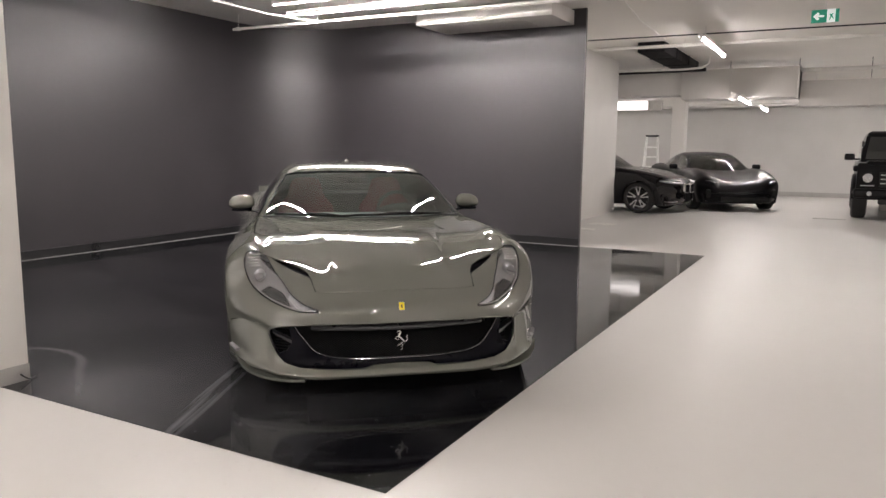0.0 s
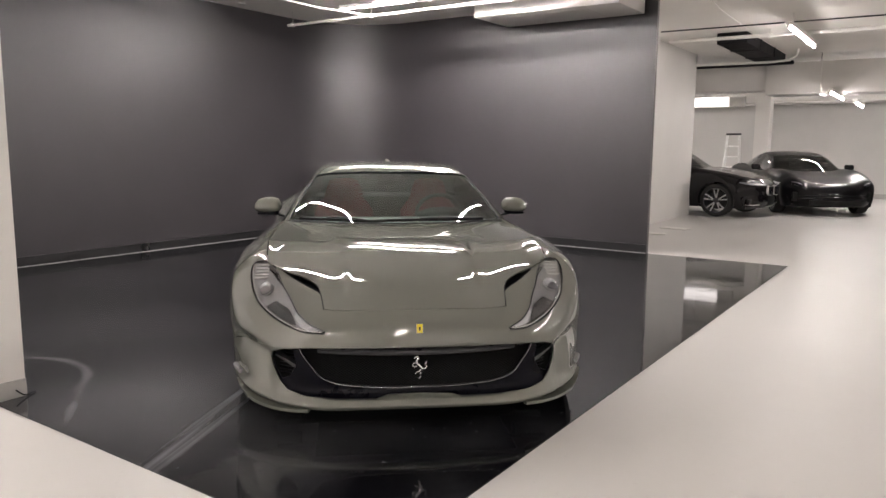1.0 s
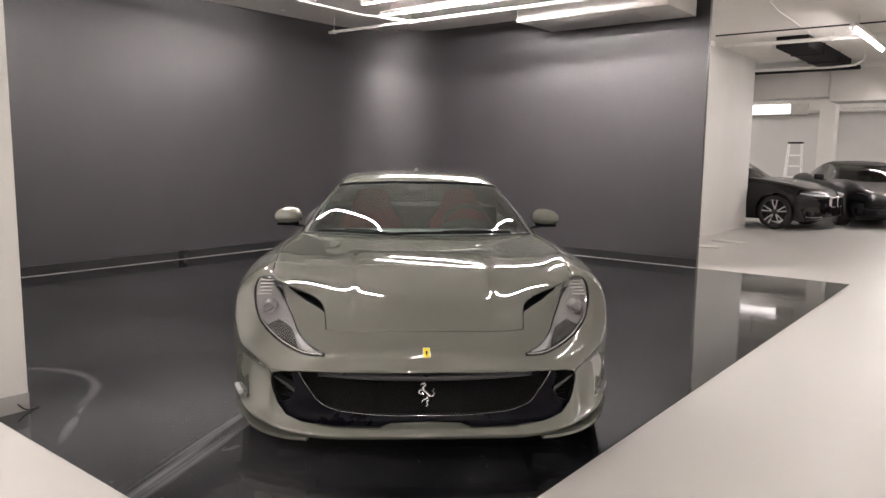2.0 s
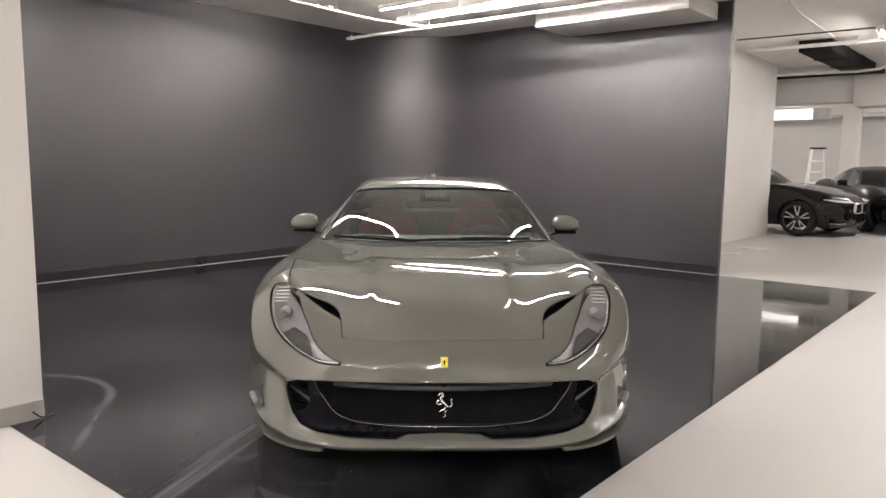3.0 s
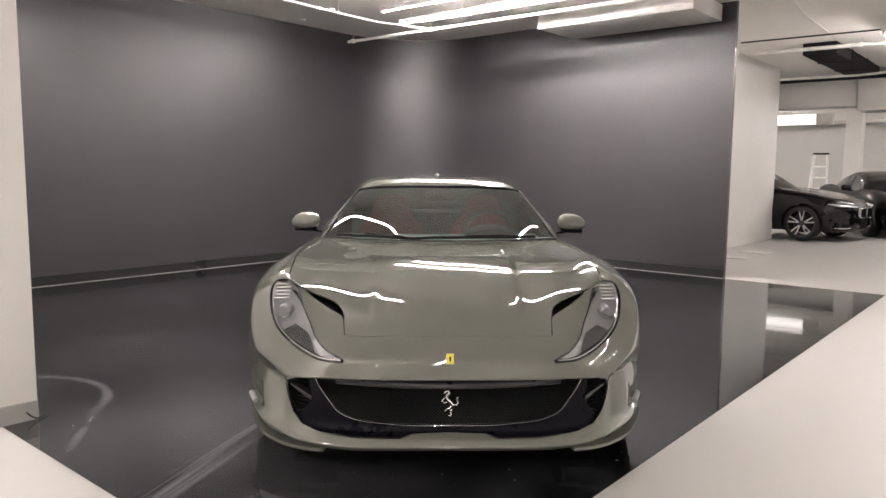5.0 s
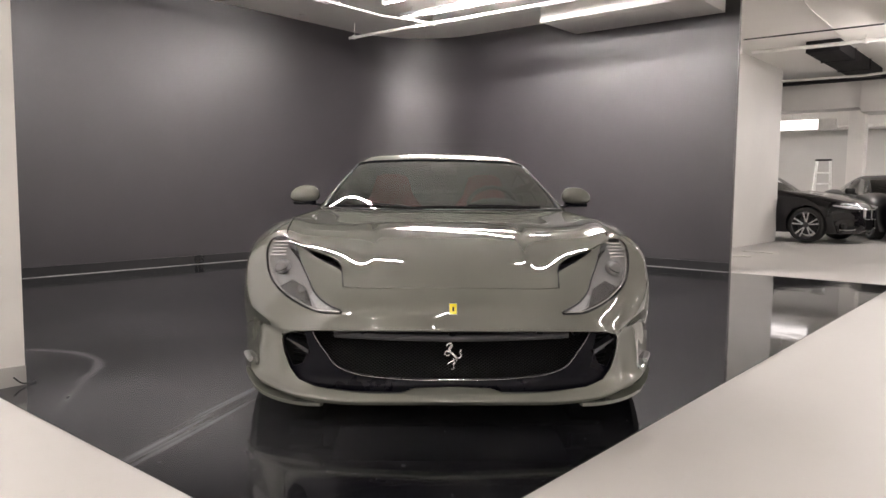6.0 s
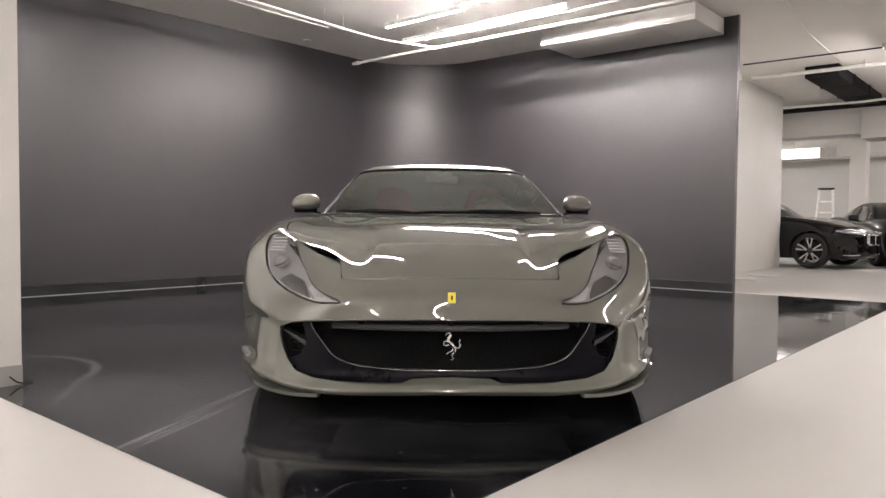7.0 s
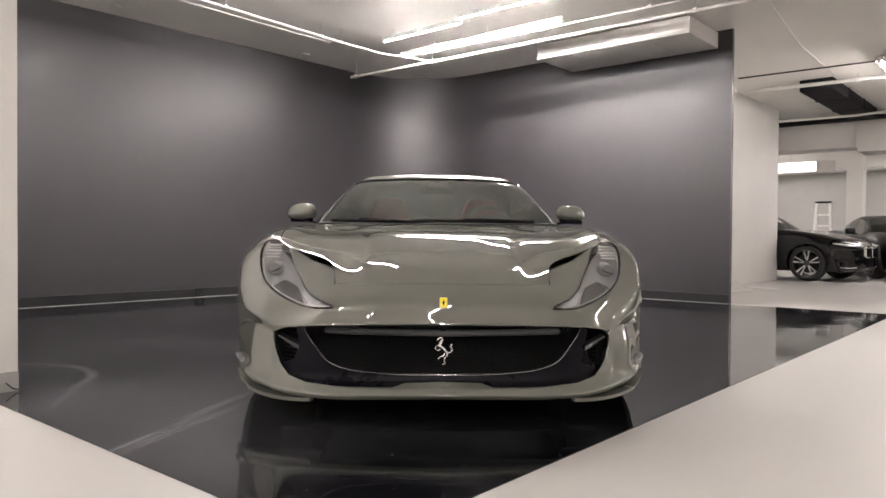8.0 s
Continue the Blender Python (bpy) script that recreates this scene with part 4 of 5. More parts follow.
top = [tuple(gh[2 * MR, j]) for j in range(MID - 2 * MC, MID + 2 * MC + 1)]
part("screen_header", sweep([(x, y - .008, z + .001) for x, y, z in top], .006, 6), SATIN, car, "black seal under the roof's edge")


def on_screen(u, f):
    """A point just over the windscreen: u across, f from base to top."""
    i = f * 2 * MR
    row = gh[int(i)] * (1 - i % 1) + gh[min(int(i) + 1, 2 * MR)] * (i % 1)
    k = int(np.argmin(abs(row[:, 0] - u)))
    k2 = min(max(k + (1 if u > row[k, 0] else -1), 0), len(row) - 1)
    t = 0 if k == k2 else (u - row[k, 0]) / (row[k2, 0] - row[k, 0])
    p = row[k] * (1 - t) + row[k2] * t
    return Vector((u, p[1] - .012, p[2] + .010))


for pts in ([(.60, .012), (.40, .022), (.15, .030), (-.06, .026), (-.16, .012)], [(-.12, .008), (-.30, .016), (-.48, .022), (-.66, .016)]):
    w = part("wiper", sweep([on_screen(u, f) for u, f in pts], .010, 6), PLASTIC, car, "black wiper blade at rest")
    part("wiper_arm", sweep([on_screen(pts[0][0] - .08, .0) + Vector((0, 0, .01)), on_screen((pts[0][0] + pts[2][0]) / 2, .015) + Vector((0, 0, .016)),
                             on_screen(pts[2][0], .03) + Vector((0, 0, .012))], .009, 6, flat=.6), PLASTIC, w)
sh = part("sensor_housing", box(-.075, .075, -.065, .075, -.016, .016, .014, seg=3), PLASTIC, car, "black sensor housing behind the glass")
sh.matrix_basis = Matrix.Translation((0, 2.135, 1.128)) @ Matrix.Rotation(radians(25), 4, "X")
part("antenna", turned([(0, .028), (.02, .022), (.035, .010), (.038, .002)], 16, "z", at=(0, 2.95, 1.224)), PAINT_GREY, car, "small pale roof antenna")

# cabin
part("dashboard", box(-.70, .70, 1.78, 2.12, .62, .845, .05, seg=4), DASH, car, "leather dashboard, lightened to imitate the windscreen's veil")
part("dash_hood", sweep([(.20, 2.10, .85), (.28, 2.04, .885), (.37, 2.02, .895), (.46, 2.04, .885), (.54, 2.10, .85)], .03, 10), HIDE, car)
part("cabin_floor", box(-.72, .72, 1.75, 3.2, .16, .22), HIDE, car)
part("bulkhead", box(-.70, .70, 3.12, 3.20, .2, .93, .01), HIDE, car, "dark panel behind the seats")
part("rear_shelf", box(-.62, .62, 3.2, 3.95, .90, .925, .01), TRIM_GREY, car, "pale parcel shelf")
part("tunnel", box(-.14, .14, 2.0, 3.1, .2, .62, .04), HIDE, car)
wheel_m = Matrix.Translation((.37, 2.26, .835)) @ Matrix.Rotation(radians(-22), 4, "X")
bm = sweep([(math.cos(a) * .178, 0, math.sin(a) * .168) for a in np.linspace(0, 2 * math.pi, 40, endpoint=False)], .015, 10, closed=True)
st = part("steering_wheel", bm, HIDE, car, "dark flat-bottomed steering wheel")
st.matrix_basis = wheel_m
part("hub", turned([(-.02, .05), (.03, .06), (.05, .05)], 24, "y"), TRIM_GREY, st, "grey hub")
part("spokes", sweep([(-.165, 0, .0), (-.05, .012, .0), (.05, .012, 0), (.165, 0, 0)], .016, 8, flat=.7), ALLOY_DARK, st)
for s in (-1, 1):
    def cushion(rows):
        bm = bmesh.new()
        rings = []
        for v, z, hw, dp in rows:
            ring = []
            for k in range(20):
                a = 2 * math.pi * k / 20
                c, q = math.cos(a), math.sin(a)
                ring.append(bm.verts.new((s * .37 + hw * math.copysign(abs(c) ** .5, c), v + dp * math.copysign(abs(q) ** .6, q), z)))
            rings.append(ring)
        for A, B in zip(rings, rings[1:]):
            for k in range(20):
                bm.faces.new((A[k], A[(k + 1) % 20], B[(k + 1) % 20], B[k]))
        bm.faces.new(rings[0][::-1])
        bm.faces.new(rings[-1])
        return bm
    seat = part("seat", cushion([(2.62, .24, .23, .22), (2.62, .34, .25, .25), (2.64, .41, .25, .25), (2.66, .45, .20, .20)]), RED_HIDE, car, "red leather seat")
    part("seat_back", cushion([(2.86, .40, .24, .10), (2.93, .60, .26, .10), (3.0, .82, .25, .09), (3.03, .92, .17, .08), (3.04, .99, .15, .07), (3.05, 1.07, .12, .06), (3.05, 1.09, .07, .04)]),
         RED_HIDE, seat, "red leather backrest")
part("mirror_inside", box(-.11, .11, 2.16, 2.18, 1.07, 1.13, .012), PLASTIC, car, "cabin mirror")
part("mirror_stem", sweep([(0, 2.17, 1.12), (0, 2.15, 1.165)], .02, 8), PLASTIC, car)

# door mirrors
for s in (-1, 1):
    rings, bm = [], bmesh.new()
    prof = [(.808, .30), (.822, .70), (.85, .92), (.89, 1.0), (.93, .98), (.97, .82), (.995, .55), (1.006, .2)]
    for u, f in prof:
        t = (u - .808) / .2
        ring = []
        for k in range(22):
            a = 2 * math.pi * k / 22
            y, z = math.cos(a), math.sin(a)
            flat_rear = .055 if y > 0 else .075
            ring.append(bm.verts.new((s * u, 2.01 + y * flat_rear * f + .03 * t, .932 - .010 * t + (z * .072 if z > 0 else z * .044) * f)))
        rings.append(ring)
    for A, B in zip(rings, rings[1:]):
        for k in range(22):
            bm.faces.new((A[k], A[(k + 1) % 22], B[(k + 1) % 22], B[k]))
    bm.faces.new(rings[0])
    bm.faces.new(rings[-1])
    bmesh.ops.recalc_face_normals(bm, faces=bm.faces[:])
    mirror = part("door_mirror", bm, PAINT_GREY, car, "painted door mirror on a slim stalk", angle=60)
    part("mirror_base", sweep([(s * .825, 2.0, .892), (s * .89, 2.0, .878), (s * .975, 2.01, .880)], .022, 10, flat=.55), SATIN, mirror, "black underside")
    part("stalk", sweep([(s * .755, 1.90, .862), (s * .80, 1.97, .868), (s * .87, 2.0, .878)], .015, 8, flat=.6), SATIN, mirror, "black stalk")

# badge and emblem as plain shapes
bd = part("badge", box(-.0165, .0165, -.004, .004, -.0235, .0235, .003), CHROME, car, "small framed badge")
bd.matrix_basis = Matrix.Translation((0, -.001, .510)) @ Matrix.Rotation(radians(-22), 4, "X")
part("badge_field", box(-.0145, .0145, -.0055, -.003, -.0215, .0215, .001), YELLOW, bd, "yellow enamel field")
part("badge_mark", box(-.0035, .004, -.0068, -.005, -.010, .008, .0015), SATIN, bd, "small dark mark")
bm = bmesh.new()
for pts, rr in (([(-.012, .016), (-.002, .008), (.008, -.002), (.014, -.010)], [.008, .010, .008, .009]),
                ([(-.012, .016), (-.012, .028), (-.004, .042), (-.008, .052)], [.008, .008, .007, .005]), ([(-.005, .050), (-.016, .048), (-.024, .040)], [.007, .006, .003]),
                ([(-.010, .014), (-.026, .018), (-.030, .006), (-.026, .001)], [.005, .004, .003, .003]), ([(-.006, .006), (-.022, .000), (-.034, .008)], [.005, .004, .003]),
                ([(.010, -.008), (.002, -.022), (-.010, -.026), (-.018, -.034)], [.007, .005, .003, .003]), ([(.014, -.010), (.012, -.026), (.004, -.036), (.008, -.052), (-.002, -.056)], [.008, .006, .004, .003, .003]),
                ([(.016, -.006), (.028, -.010), (.036, .002), (.031, .016), (.036, .026)], [.004, .0045, .005, .005, .003])):
    sweep(curve_points([(u, .020, z) for u, z in pts], 10), .01, 8, bm, flat=1.0, radii=list(np.interp(np.linspace(0, 1, 10), np.linspace(0, 1, len(rr)), rr)))
em = part("emblem", bm, CHROME, car, "bright free-standing metal emblem")
em.matrix_basis = Matrix.Translation((0, -.005, .318))


# wheels
def car_wheel(parent, at, side, radius, width, rim, spokes, mat, double=False, mark="forged alloy wheel", spoke_mat=None):
    w = width / 2
    sh = radius - rim
    tyre = [(-w, rim + .003), (-w * 1.02, rim + sh * .5), (-w * .86, radius - .012), (-w * .6, radius), (w * .6, radius), (w * .86, radius - .012), (w * 1.02, rim + sh * .5), (w, rim + .003)]
    bm = bmesh.new()
    steps, rings = 48, []
    for a, r in tyre:
        rings.append([bm.verts.new((a, math.cos(2 * math.pi * k / steps) * r, math.sin(2 * math.pi * k / steps) * r)) for k in range(steps)])
    for A, B in zip(rings, rings[1:]):
        for k in range(steps):
            bm.faces.new((A[k], A[(k + 1) % steps], B[(k + 1) % steps], B[k]))
    bmesh.ops.recalc_face_normals(bm, faces=bm.faces[:])
    ob = part("wheel", bm, RUBBER, parent, "black tyre on its rim")
    ob.matrix_basis = Matrix.Translation(at)
    bm = bmesh.new()
    rings = []
    for a, r in ((w, rim + .004), (w * .98, rim - .012), (w * .55, rim - .022), (-w * .9, rim - .03)):
        rings.append([bm.verts.new((side * a, math.cos(2 * math.pi * k / steps) * r, math.sin(2 * math.pi * k / steps) * r)) for k in range(steps)])
    for A, B in zip(rings, rings[1:]):
        for k in range(steps):
            bm.faces.new((A[k], A[(k + 1) % steps], B[(k + 1) % steps], B[k]))
    part("rim", bm, mat, ob, mark)
    part("brake_disc", turned([(-.012, rim * .72), (.012, rim * .72)], 40, "x", at=(side * w * .05, 0, 0)), STEEL_DARK, ob)
    part("hub", turned([(0, .06), (.03, .055), (.045, .03)] if side > 0 else [(0, .06), (-.03, .055), (-.045, .03)], 20, "x", at=(side * w * .6, 0, 0)), mat, ob)
    for k in range(spokes):
        a = 2 * math.pi * k / spokes + .3
        for da in (((-.20, .20) if spoke_mat else (-.13, .13)) if double else (0,)):
            c, q = math.cos(a), math.sin(a)
            c2, q2 = math.cos(a + da), math.sin(a + da)
            part("spoke", sweep([(side * w * .72, c * .045, q * .045), (side * w * .80, c2 * rim * .6, q2 * rim * .6), (side * w * .86, c2 * (rim - .012), q2 * (rim - .012))],
                                .018, 6, radii=[.020, .014, .017] if not spoke_mat else [.016, .013, .017]), spoke_mat or mat, ob)
    return ob


for v, r, wd, uo in ((.88, .335, .275, .812), (3.6, .345, .315, .80)):
    for s in (-1, 1):
        car_wheel(car, (s * uo, v, r), s, r, wd, .254, 5, ALLOY_DARK, True)
part("underbody", box(-.74, .74, .5, 4.3, .13, .17), PLASTIC, car, "flat black underbody")
part("engine_bay", box(-.62, .62, .62, 1.5, .2, .60), DARK, car)
for s in (-1, 1):
    for v, r in ((.88, .40), (3.6, .41)):
        bm = turned([(s * .60, r - .03), (s * .905, r - .03)], 40, "x", at=(0, v, .34))
        bmesh.ops.delete(bm, geom=[f for f in bm.faces if len(f.verts) > 4 and abs(f.calc_center_median().x) > .8], context="FACES_ONLY")
        part("wheel_arch_liner", bm, DARK, car, "black wheel-arch liner")
tail = net([[(u, 4.48 + .06 * math.sin(math.pi * k / 5) - .25 * (abs(u) / .83) ** 4, z) for k, z in enumerate((.30, .42, .55, .68, .82, .95))] for u in (0, .3, .55, .72, .81)], 4, 4)
link_mesh("tail_panel", carve(sheet(tail[:, ::-1]), .01), PAINT_GREY, car, "painted tail")
for s in (-1, 1):
    for u in (.50, .66):
        part("tail_lamp", turned([(0, .065), (.03, .06), (.035, .05)], 24, "y", at=(s * u, 4.50, .70)), material("red_lamp", (.35, .01, .01), .2, 0, 1, vary=.05), car, "round red tail lamp")

# ---- the parked cars further back ----
def plain_car(name, label, m, W, rows, paint, glasshouse, wheels, wheel_r, rim, rim_mat, spokes, side_glass=TINT, spoke_mat=None):
    """A car out of rows along its length: (v at the middle, sweep back at the corner, z middle, z crest, z shoulder, half width)."""
    t = thing(name, label, "car", m)
    rails = []
    for f, pick in ((0, "m"), (.45, "m"), (.78, "c"), (.93, "s"), (1.0, "w"), (.985, "l"), (.93, "b")):
        line = []
        for v, back, zm, zc, zs, hw in rows:
            zz = {"m": zm + (zc - zm) * (.25 if f else 0), "c": zc, "s": zs, "w": min(zs - .10, .62), "l": .36, "b": .19}[pick]
            line.append((f * hw, v + back * f ** 3, min(zz, max(zs, zm, zc))))
        rails.append(line)
    g = net(rails, 6, 5)
    cab0, cab1 = glasshouse["rows"]
    mid = 6 * 5
    shell2 = sheet(g, lambda i, j: not (cab0 * 6 <= i < cab1 * 6 and abs(j + .5 - mid) < 10))
    wells = []
    for v in wheels:
        wells += [turned([(s * W * .36, wheel_r + .035), (s * W * .7, wheel_r + .035)], 40, "x", at=(0, v, wheel_r)) for s in (-1, 1)]
    link_mesh("body", carve(shell2, .008, cut=wells), paint, t, "glossy dark painted body", angle=40)
    part("underbody", box(-W * .40, W * .40, .25, rows[-1][0] - .2, .18, .24), PLASTIC, t)
    part("inner_block", box(-W * .37, W * .37, .35, rows[-1][0] - .3, .24, .60), DARK, t)
    nose = net([[(f * rows[0][5], rows[0][0] + rows[0][1] * f ** 3 + d, z) for d, z in ((.06, .19), (.0, .24), (-.015, .38), (0.0, rows[0][2] + .004))] for f in (0, .45, .78, .93, 1.0)], 4, 5)
    link_mesh("front_bumper", carve(sheet(nose), .008), paint, t, "painted front bumper")
    gr = [rail(*x) for x in glasshouse["rails"]]
    q = net(gr, 6, 5)
    qm = (len(gr) - 1) * 5
    for nm, keep, mat in (("windscreen", lambda i, c: i < 6 and c < 10, TINT), ("rear_window", lambda i, c: i >= 18 and c < 10, TINT),
                          ("roof", lambda i, c: (6 <= i < 18 and c < 15) or 10 <= c < 15, paint), ("side_window", lambda i, c: c >= 15, side_glass)):
        o = link_mesh(nm, carve(sheet(q, lambda i, j: keep(i, abs(j + .5 - qm))), .005), mat, t)
    belt = glasshouse["belt"]
    part("cabin", box(-W * .36, W * .36, belt[0], belt[1], .5, belt[2], .05), HIDE, t, "dark cabin trim")
    for s in (-1, 1):
        part("front_seat", box(s * .37 - .22, s * .37 + .22, belt[0] + .75, belt[0] + .9, .6, belt[2] + .26, .06), HIDE, t)
    for v in wheels:
        for s in (-1, 1):
            car_wheel(t, (s * (W / 2 - .125), v, wheel_r), s, wheel_r, .235, rim, spokes, rim_mat, True, spoke_mat=spoke_mat)
    for s in (-1, 1):
        mv, mz = glasshouse["mirror"]
        mi = part("door_mirror", box(s * (W / 2 + .06) - .10, s * (W / 2 + .06) + .10, mv - .05, mv + .05, mz - .06, mz + .065, .035, seg=3), paint, t, "black door mirror")
        part("stalk", box(s * (W / 2 - .03) - .06, s * (W / 2 - .03) + .06, mv - .02, mv + .03, mz - .075, mz - .04, .01), PLASTIC, mi)
    return t


# dark saloon, standing with its nose out
rows = [(0.0, .32, .46, .46, .44, .78), (.02, .30, .62, .60, .56, .83), (.10, .26, .74, .72, .66, .87), (.45, .12, .86, .84, .76, .90), (.82, 0, .92, .905, .82, .91),
        (1.35, 0, .985, .97, .86, .905), (2.1, 0, 1.0, .99, .88, .90), (2.9, 0, 1.0, 1.0, .90, .91), (3.66, 0, 1.02, 1.02, .91, .91), (4.3, 0, 1.05, 1.04, .92, .88), (4.68, -.15, 1.02, 1.0, .80, .82)]
glasshouse = {"rows": (5, 9), "belt": (1.45, 3.7, .95), "mirror": (1.95, 1.03), "rails": [
    ([0] * 5, [1.40, 2.05, 2.7, 3.3, 4.15], [.98, 1.33, 1.42, 1.38, 1.06]), ([.32, .30, .29, .28, .30], [1.43, 2.07, 2.7, 3.3, 4.12], [.98, 1.325, 1.41, 1.37, 1.06]),
    ([.66, .56, .53, .52, .56], [1.55, 2.12, 2.7, 3.3, 4.05], [.98, 1.30, 1.38, 1.34, 1.05]), ([.70, .60, .57, .56, .60], [1.60, 2.16, 2.7, 3.28, 4.0], [.975, 1.27, 1.35, 1.31, 1.04]),
    ([.79, .72, .70, .69, .70], [1.63, 2.2, 2.7, 3.26, 3.9], [.96, 1.10, 1.15, 1.13, 1.0]), ([.84, .84, .84, .83, .80], [1.65, 2.22, 2.7, 3.24, 3.8], [.93, .94, .95, .96, .97])]}
saloon = plain_car("saloon_car", "dark glossy saloon with two-tone alloy wheels, parked nose outwards", pose(-2.91, 16.87, 0, 0, 0, 82), 1.82, rows, PAINT_BLUE,
                   glasshouse, (.80, 3.65), .338, .255, ALLOY_DARK, 5, spoke_mat=ALLOY_SILVER)
for s in (-1, 1):
    part("headlamp", sweep([(s * .36, .02, .665), (s * .55, .07, .675), (s * .72, .19, .69), (s * .82, .36, .715)], .045, 8, flat=.55, radii=[.03, .045, .045, .02]), LAMP_WHITE, saloon, "slim clear headlamp")
    k = part("kidney_grille", box(s * .16 - .135, s * .16 + .135, -.045, .02, .44, .66, .05, seg=3), CHROME, saloon, "chrome-framed grille half")
    for a in range(7):
        part("slat", box(s * .16 - .105 + a * .035 - .006, s * .16 - .105 + a * .035 + .006, -.052, -.04, .47, .63), SATIN, k)
    part("air_intake", box(s * .66 - .11, s * .66 + .11, .155, .22, .28, .38, .02), DARK, saloon, "dark lower intake")
    part("fog_trim", sweep([(s * .50, .055, .27), (s * .66, .135, .26), (s * .77, .245, .275)], .010, 6), CHROME, saloon, "bright lower trim")

# low black coupe, nose towards the aisle
rows = [(0.0, .34, .40, .42, .44, .82), (.03, .32, .52, .56, .54, .88), (.14, .27, .63, .70, .65, .93), (.50, .12, .72, .84, .77, .965), (.92, 0, .80, .93, .84, .98),
        (1.40, 0, .90, .95, .86, .965), (2.1, 0, .95, .95, .88, .95), (2.9, 0, .96, .96, .90, .965), (3.82, 0, 1.0, 1.02, .92, .98), (4.5, 0, 1.02, 1.0, .90, .94), (4.9, -.2, .98, .94, .80, .84)]
glasshouse = {"rows": (5, 9), "belt": (1.55, 3.7, .86), "mirror": (1.95, .98), "rails": [
    ([0] * 5, [1.45, 2.1, 2.75, 3.4, 4.5], [.90, 1.25, 1.345, 1.29, 1.03]), ([.36, .33, .31, .30, .30], [1.48, 2.12, 2.75, 3.4, 4.48], [.90, 1.245, 1.335, 1.28, 1.03]),
    ([.72, .59, .55, .53, .52], [1.62, 2.18, 2.75, 3.4, 4.4], [.91, 1.215, 1.30, 1.245, 1.02]), ([.755, .63, .59, .57, .56], [1.66, 2.22, 2.75, 3.38, 4.35], [.905, 1.185, 1.265, 1.21, 1.01]),
    ([.82, .75, .73, .72, .66], [1.70, 2.26, 2.75, 3.36, 4.2], [.905, 1.02, 1.07, 1.04, .98]), ([.86, .86, .86, .86, .80], [1.72, 2.28, 2.75, 3.34, 4.0], [.895, .90, .91, .92, .95])]}
coupe = plain_car("low_coupe", "black glossy four-door coupe facing the aisle, lamps off", pose(-1.82, 17.75, 0, 0, 0, 28.5), 1.96, rows, PAINT_BLACK,
                  glasshouse, (.93, 3.83), .345, .262, ALLOY_DARK, 7)
for s in (-1, 1):
    part("headlamp", sweep([(s * .62, .18, .63), (s * .70, .24, .665), (s * .80, .32, .69)], .05, 8, flat=.7, radii=[.035, .05, .03]), SATIN, coupe, "dark glazed headlamp")
    part("air_curtain", box(s * .74 - .05, s * .74 + .05, .19, .27, .30, .50, .02), DARK, coupe, "dark vertical intake")
part("lower_intake", box(-.52, .52, -.03, .05, .22, .34, .02), DARK, coupe, "dark lower intake")
for z in (.36, .43):
    part("bumper_blade", sweep([(u, -.018 + .34 * abs(u / .85) ** 3 * .8, z) for u in np.linspace(-.6, .6, 13)], .010, 6), SATIN, coupe, "gloss black blade")
part("sun_card", box(.24, .50, 1.80, 1.81, 1.0, 1.08), PAPER, coupe, "white card behind the windscreen")

# boxy black off-roader
t = thing("off_roader", "boxy black off-road vehicle with round headlamps, facing the aisle", "car", pose(1.19, 17.0, 0, 0, 0, 0))
wells = [turned([(s * .55, .43), (s * 1.2, .43)], 36, "x", at=(0, v, .40)) for s in (-1, 1) for v in (.72, 3.55)]
link_mesh("body", carve(box(-.86, .86, .06, 4.35, .42, 1.16, .05, seg=3), cut=wells), PAINT_BLACK, t, "flat-sided black body", angle=30)
part("bonnet", box(-.70, .70, .02, 1.40, 1.12, 1.20, .04, seg=3), PAINT_BLACK, t, "flat bonnet")
bm = bmesh.new()
rings = [[bm.verts.new(p) for p in ((-hw, v0, z), (hw, v0, z), (hw, v1, z), (-hw, v1, z))] for z, hw, v0, v1 in ((1.16, .80, 1.36, 4.33), (1.74, .70, 1.60, 4.28), (1.83, .64, 1.74, 4.20))]
for A, B in zip(rings, rings[1:]):
    for k in range(4):
        bm.faces.new((A[k], A[(k + 1) % 4], B[(k + 1) % 4], B[k]))
bm.faces.new(rings[0][::-1])
bm.faces.new(rings[-1])
bmesh.ops.bevel(bm, geom=bm.edges[:], offset=.025, segments=2, affect="EDGES")
part("cab", bm, PAINT_BLACK, t, "upright cab")
bm = bmesh.new()
f = [bm.verts.new(p) for p in ((-.70, 1.385, 1.22), (.70, 1.385, 1.22), (.63, 1.585, 1.70), (-.63, 1.585, 1.70))]
bm.faces.new(f)
got = bmesh.ops.extrude_face_region(bm, geom=bm.faces[:])
bmesh.ops.translate(bm, verts=[x for x in got["geom"] if isinstance(x, bmesh.types.BMVert)], vec=(0, -.015, .005))
bmesh.ops.recalc_face_normals(bm, faces=bm.faces[:])
part("windscreen", bm, material("dark_screen", (.02, .022, .022), .05, 0, 1, vary=.1), t, "upright dark windscreen", smooth=False)
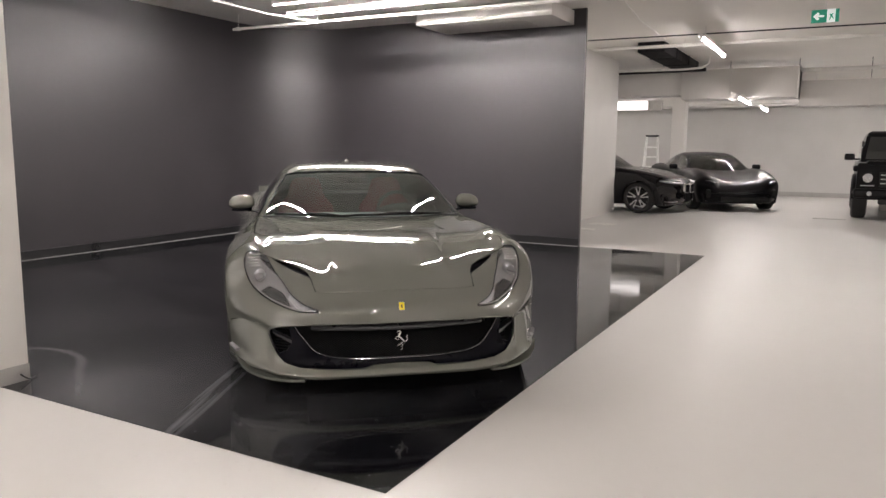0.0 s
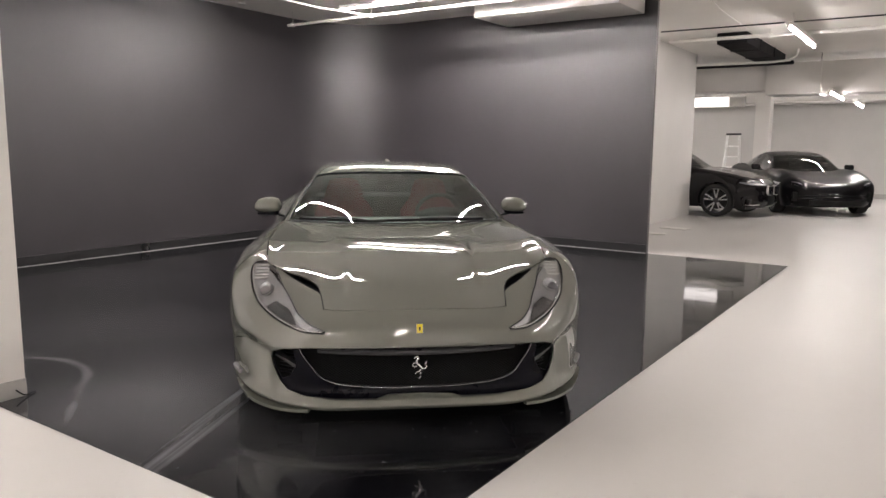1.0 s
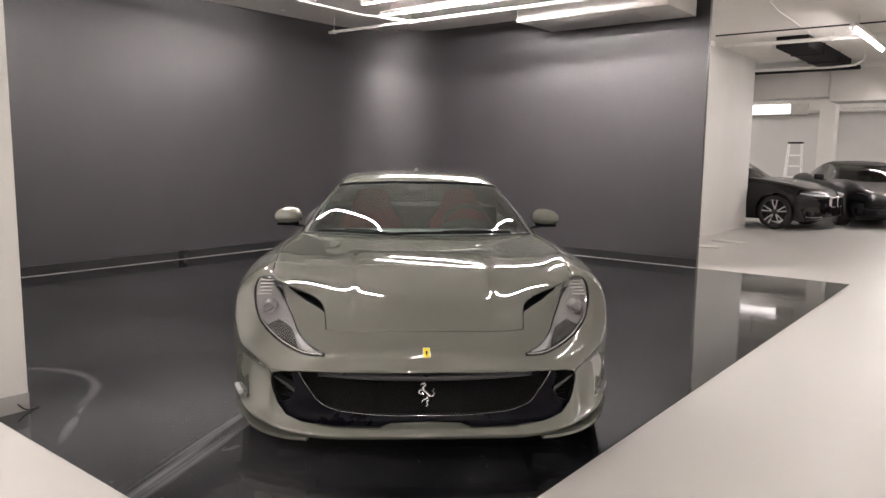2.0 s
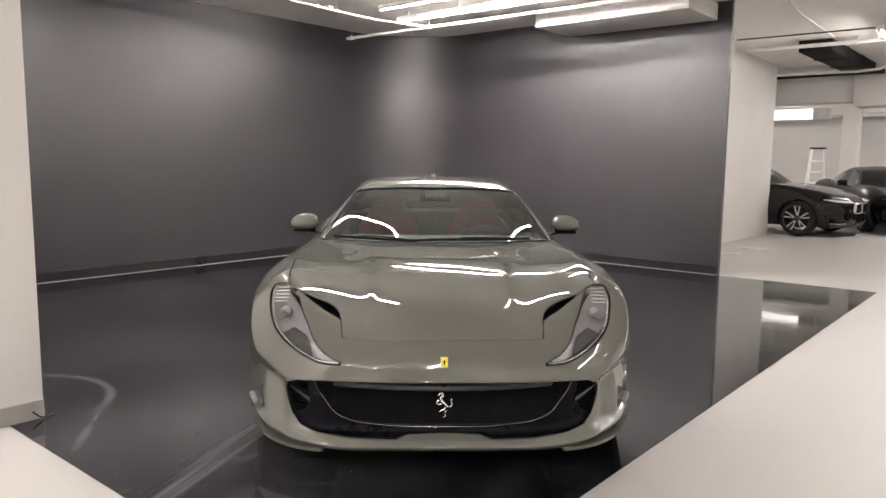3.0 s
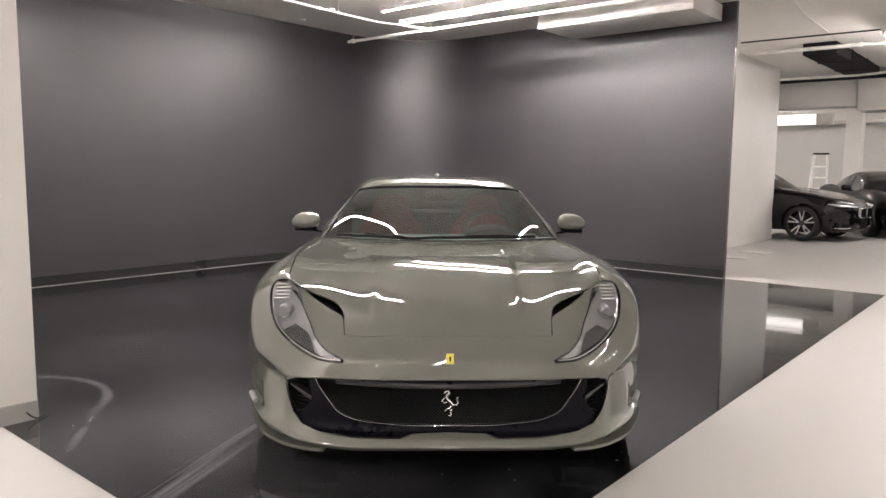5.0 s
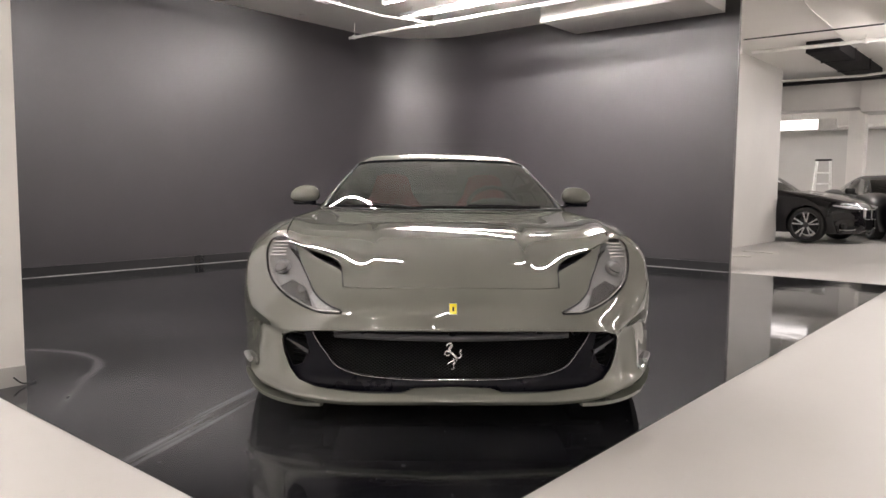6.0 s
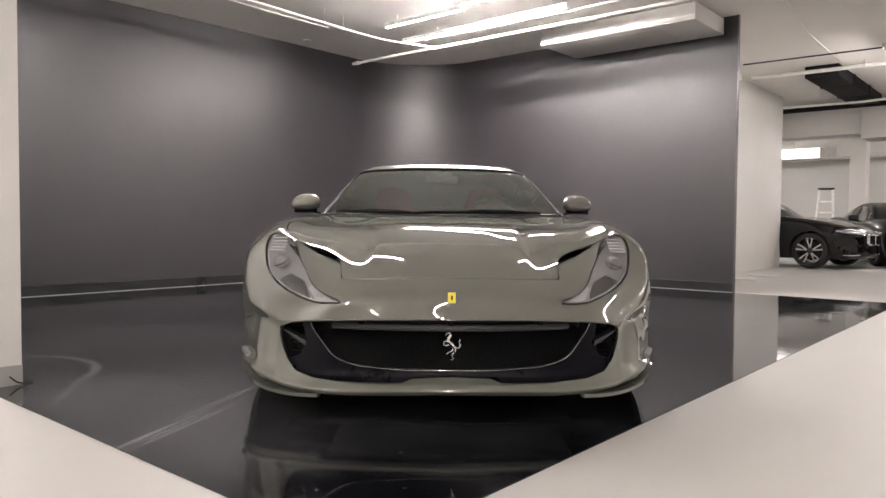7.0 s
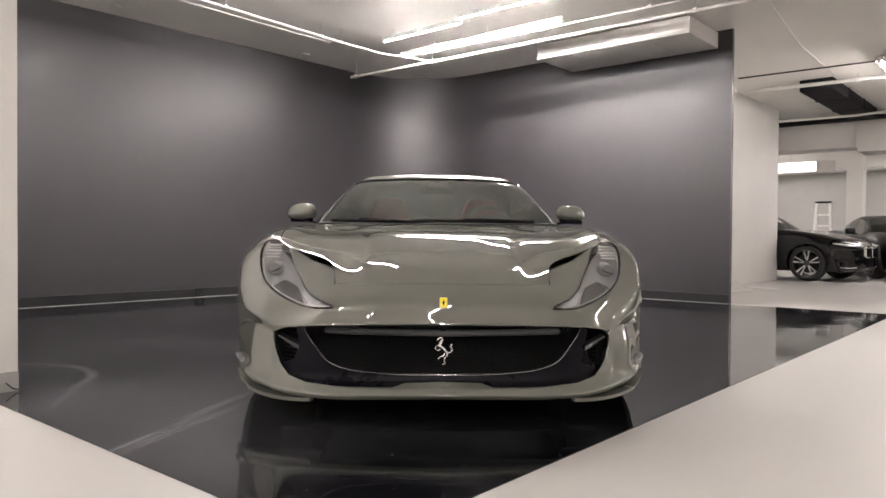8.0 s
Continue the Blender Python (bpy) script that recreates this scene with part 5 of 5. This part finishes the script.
for s in (-1, 1):
    for a, b in ((1.75, 2.6), (2.72, 3.4), (3.5, 4.15)):
        part("side_window", box(s * .765 - .02, s * .765 + .02, a, b, 1.22, 1.62, .008), material("dark_pane", (.015, .016, .016), .05, 0, 1, vary=.1), t)
    part("wing", box(s * .80 - .13, s * .80 + .13, .08, 1.25, .98, 1.10, .04, seg=3), PAINT_BLACK, t, "squared front wing")
    part("wheel_flare", sweep([(s * .88, .72 + math.cos(a) * .47, .42 + math.sin(a) * .47) for a in np.linspace(0, math.pi, 16)], .055, 8, flat=.8), PAINT_BLACK, t)
    lamp = part("headlamp", turned([(-.03, .085), (0, .105), (.06, .11)], 28, "y", at=(s * .66, .03, .86)), CHROME, t, "round bright headlamp")
    part("lamp_lens", turned([(-.045, .03), (-.035, .07), (-.028, .082)], 24, "y", at=(s * .66, .03, .86)), LAMP_WHITE, lamp)
    part("daytime_lamp", box(s * .66 - .12, s * .66 + .12, -.005, .06, .695, .715, .004), LAMP_WHITE, t, "thin lamp strip")
    part("wing_lamp", box(s * .80 - .06, s * .80 + .06, .18, .28, 1.10, 1.15, .015), LAMP_WHITE, t, "indicator on the wing")
    mi = part("door_mirror", box(s * 1.0 - .10, s * 1.0 + .10, 1.42, 1.52, 1.20, 1.34, .03, seg=3), PAINT_BLACK, t, "square door mirror")
    part("stalk", box(s * .87 - .07, s * .87 + .07, 1.45, 1.50, 1.20, 1.24, .01), PLASTIC, mi)
    for v in (.72, 3.55):
        car_wheel(t, (s * .77, v, .39), s, .39, .28, .25, 5, ALLOY_DARK, True)
gr = part("grille", box(-.46, .46, .02, .08, .68, .98, .02), DARK, t, "wide grille with bright slats")
for k in range(3):
    part("slat", box(-.44, .44, .0, .03, .74 + k * .085, .765 + k * .085, .006), CHROME, gr)
bp = part("front_bumper", box(-.90, .90, -.10, .20, .46, .64, .05, seg=3), PAINT_BLACK, t, "deep front bumper")
for s in (-1, 1):
    part("fog_lamp", turned([(-.012, .03), (0, .045), (.03, .045)], 20, "y", at=(s * .62, -.10, .55)), LAMP_WHITE, bp)
part("skid_plate", box(-.45, .45, .0, .3, .33, .44, .03), STEEL_DARK, t)

# ---- step ladder and small things ----
t = thing("step_ladder", "aluminium step ladder standing open by the far parking row", "ladder", pose(-5.14, 23.05, 0, 0, 0, 8))
H = 1.79
for s in (-1, 1):
    part("front_rail", sweep([(s * .26, -.36, 0), (s * .16, 0, H)], .036, 6, flat=1.3), ALUMINIUM, t)
    part("rear_rail", sweep([(s * .25, .42, 0), (s * .15, .05, H)], .016, 6), ALUMINIUM, t)
for k in range(1, 6):
    f = k / 6
    part("tread", box(-.26 + .10 * f, .26 - .10 * f, -.36 * (1 - f) - .05, -.36 * (1 - f) + .05, H * f - .045, H * f, .004), ALUMINIUM, t)
part("top_cap", box(-.20, .20, -.08, .12, H, H + .05, .015), PLASTIC, t, "black top cap")

for x, y, w, d, rz in ((-3.80, 12.3, .34, .22, 12), (-3.78, 13.3, .46, .30, -8)):
    t = thing("white_card", "white card lying on the grey floor by the wall", "card", pose(x, y, 0, 0, 0, rz))
    part("sheet", box(-w / 2, w / 2, -d / 2, d / 2, 0.0, .012, .003), PAPER, t)
t = thing("floor_drain", "flat grey drain cover set in the resin floor", "drain", pose(-.1, 17.0, 0))
part("cover", box(-.30, .30, -.12, .12, 0.0, .006, .002), BASE_GREY, t)
for k in range(9):
    part("bar", box(-.28 + k * .066, -.26 + k * .066, -.10, .10, .006, .010), DUCT_WHITE, t)
# short cable end by the pier's skirting
t = thing("cable_end", "dark cable end lying beside the white pier", "cable")
part("cable", sweep(curve_points([(-4.034, 2.46, .05), (-4.015, 2.49, .02), (-4.03, 2.53, .012), (-4.05, 2.57, .012)], 14), .004, 8), PLASTIC, t)
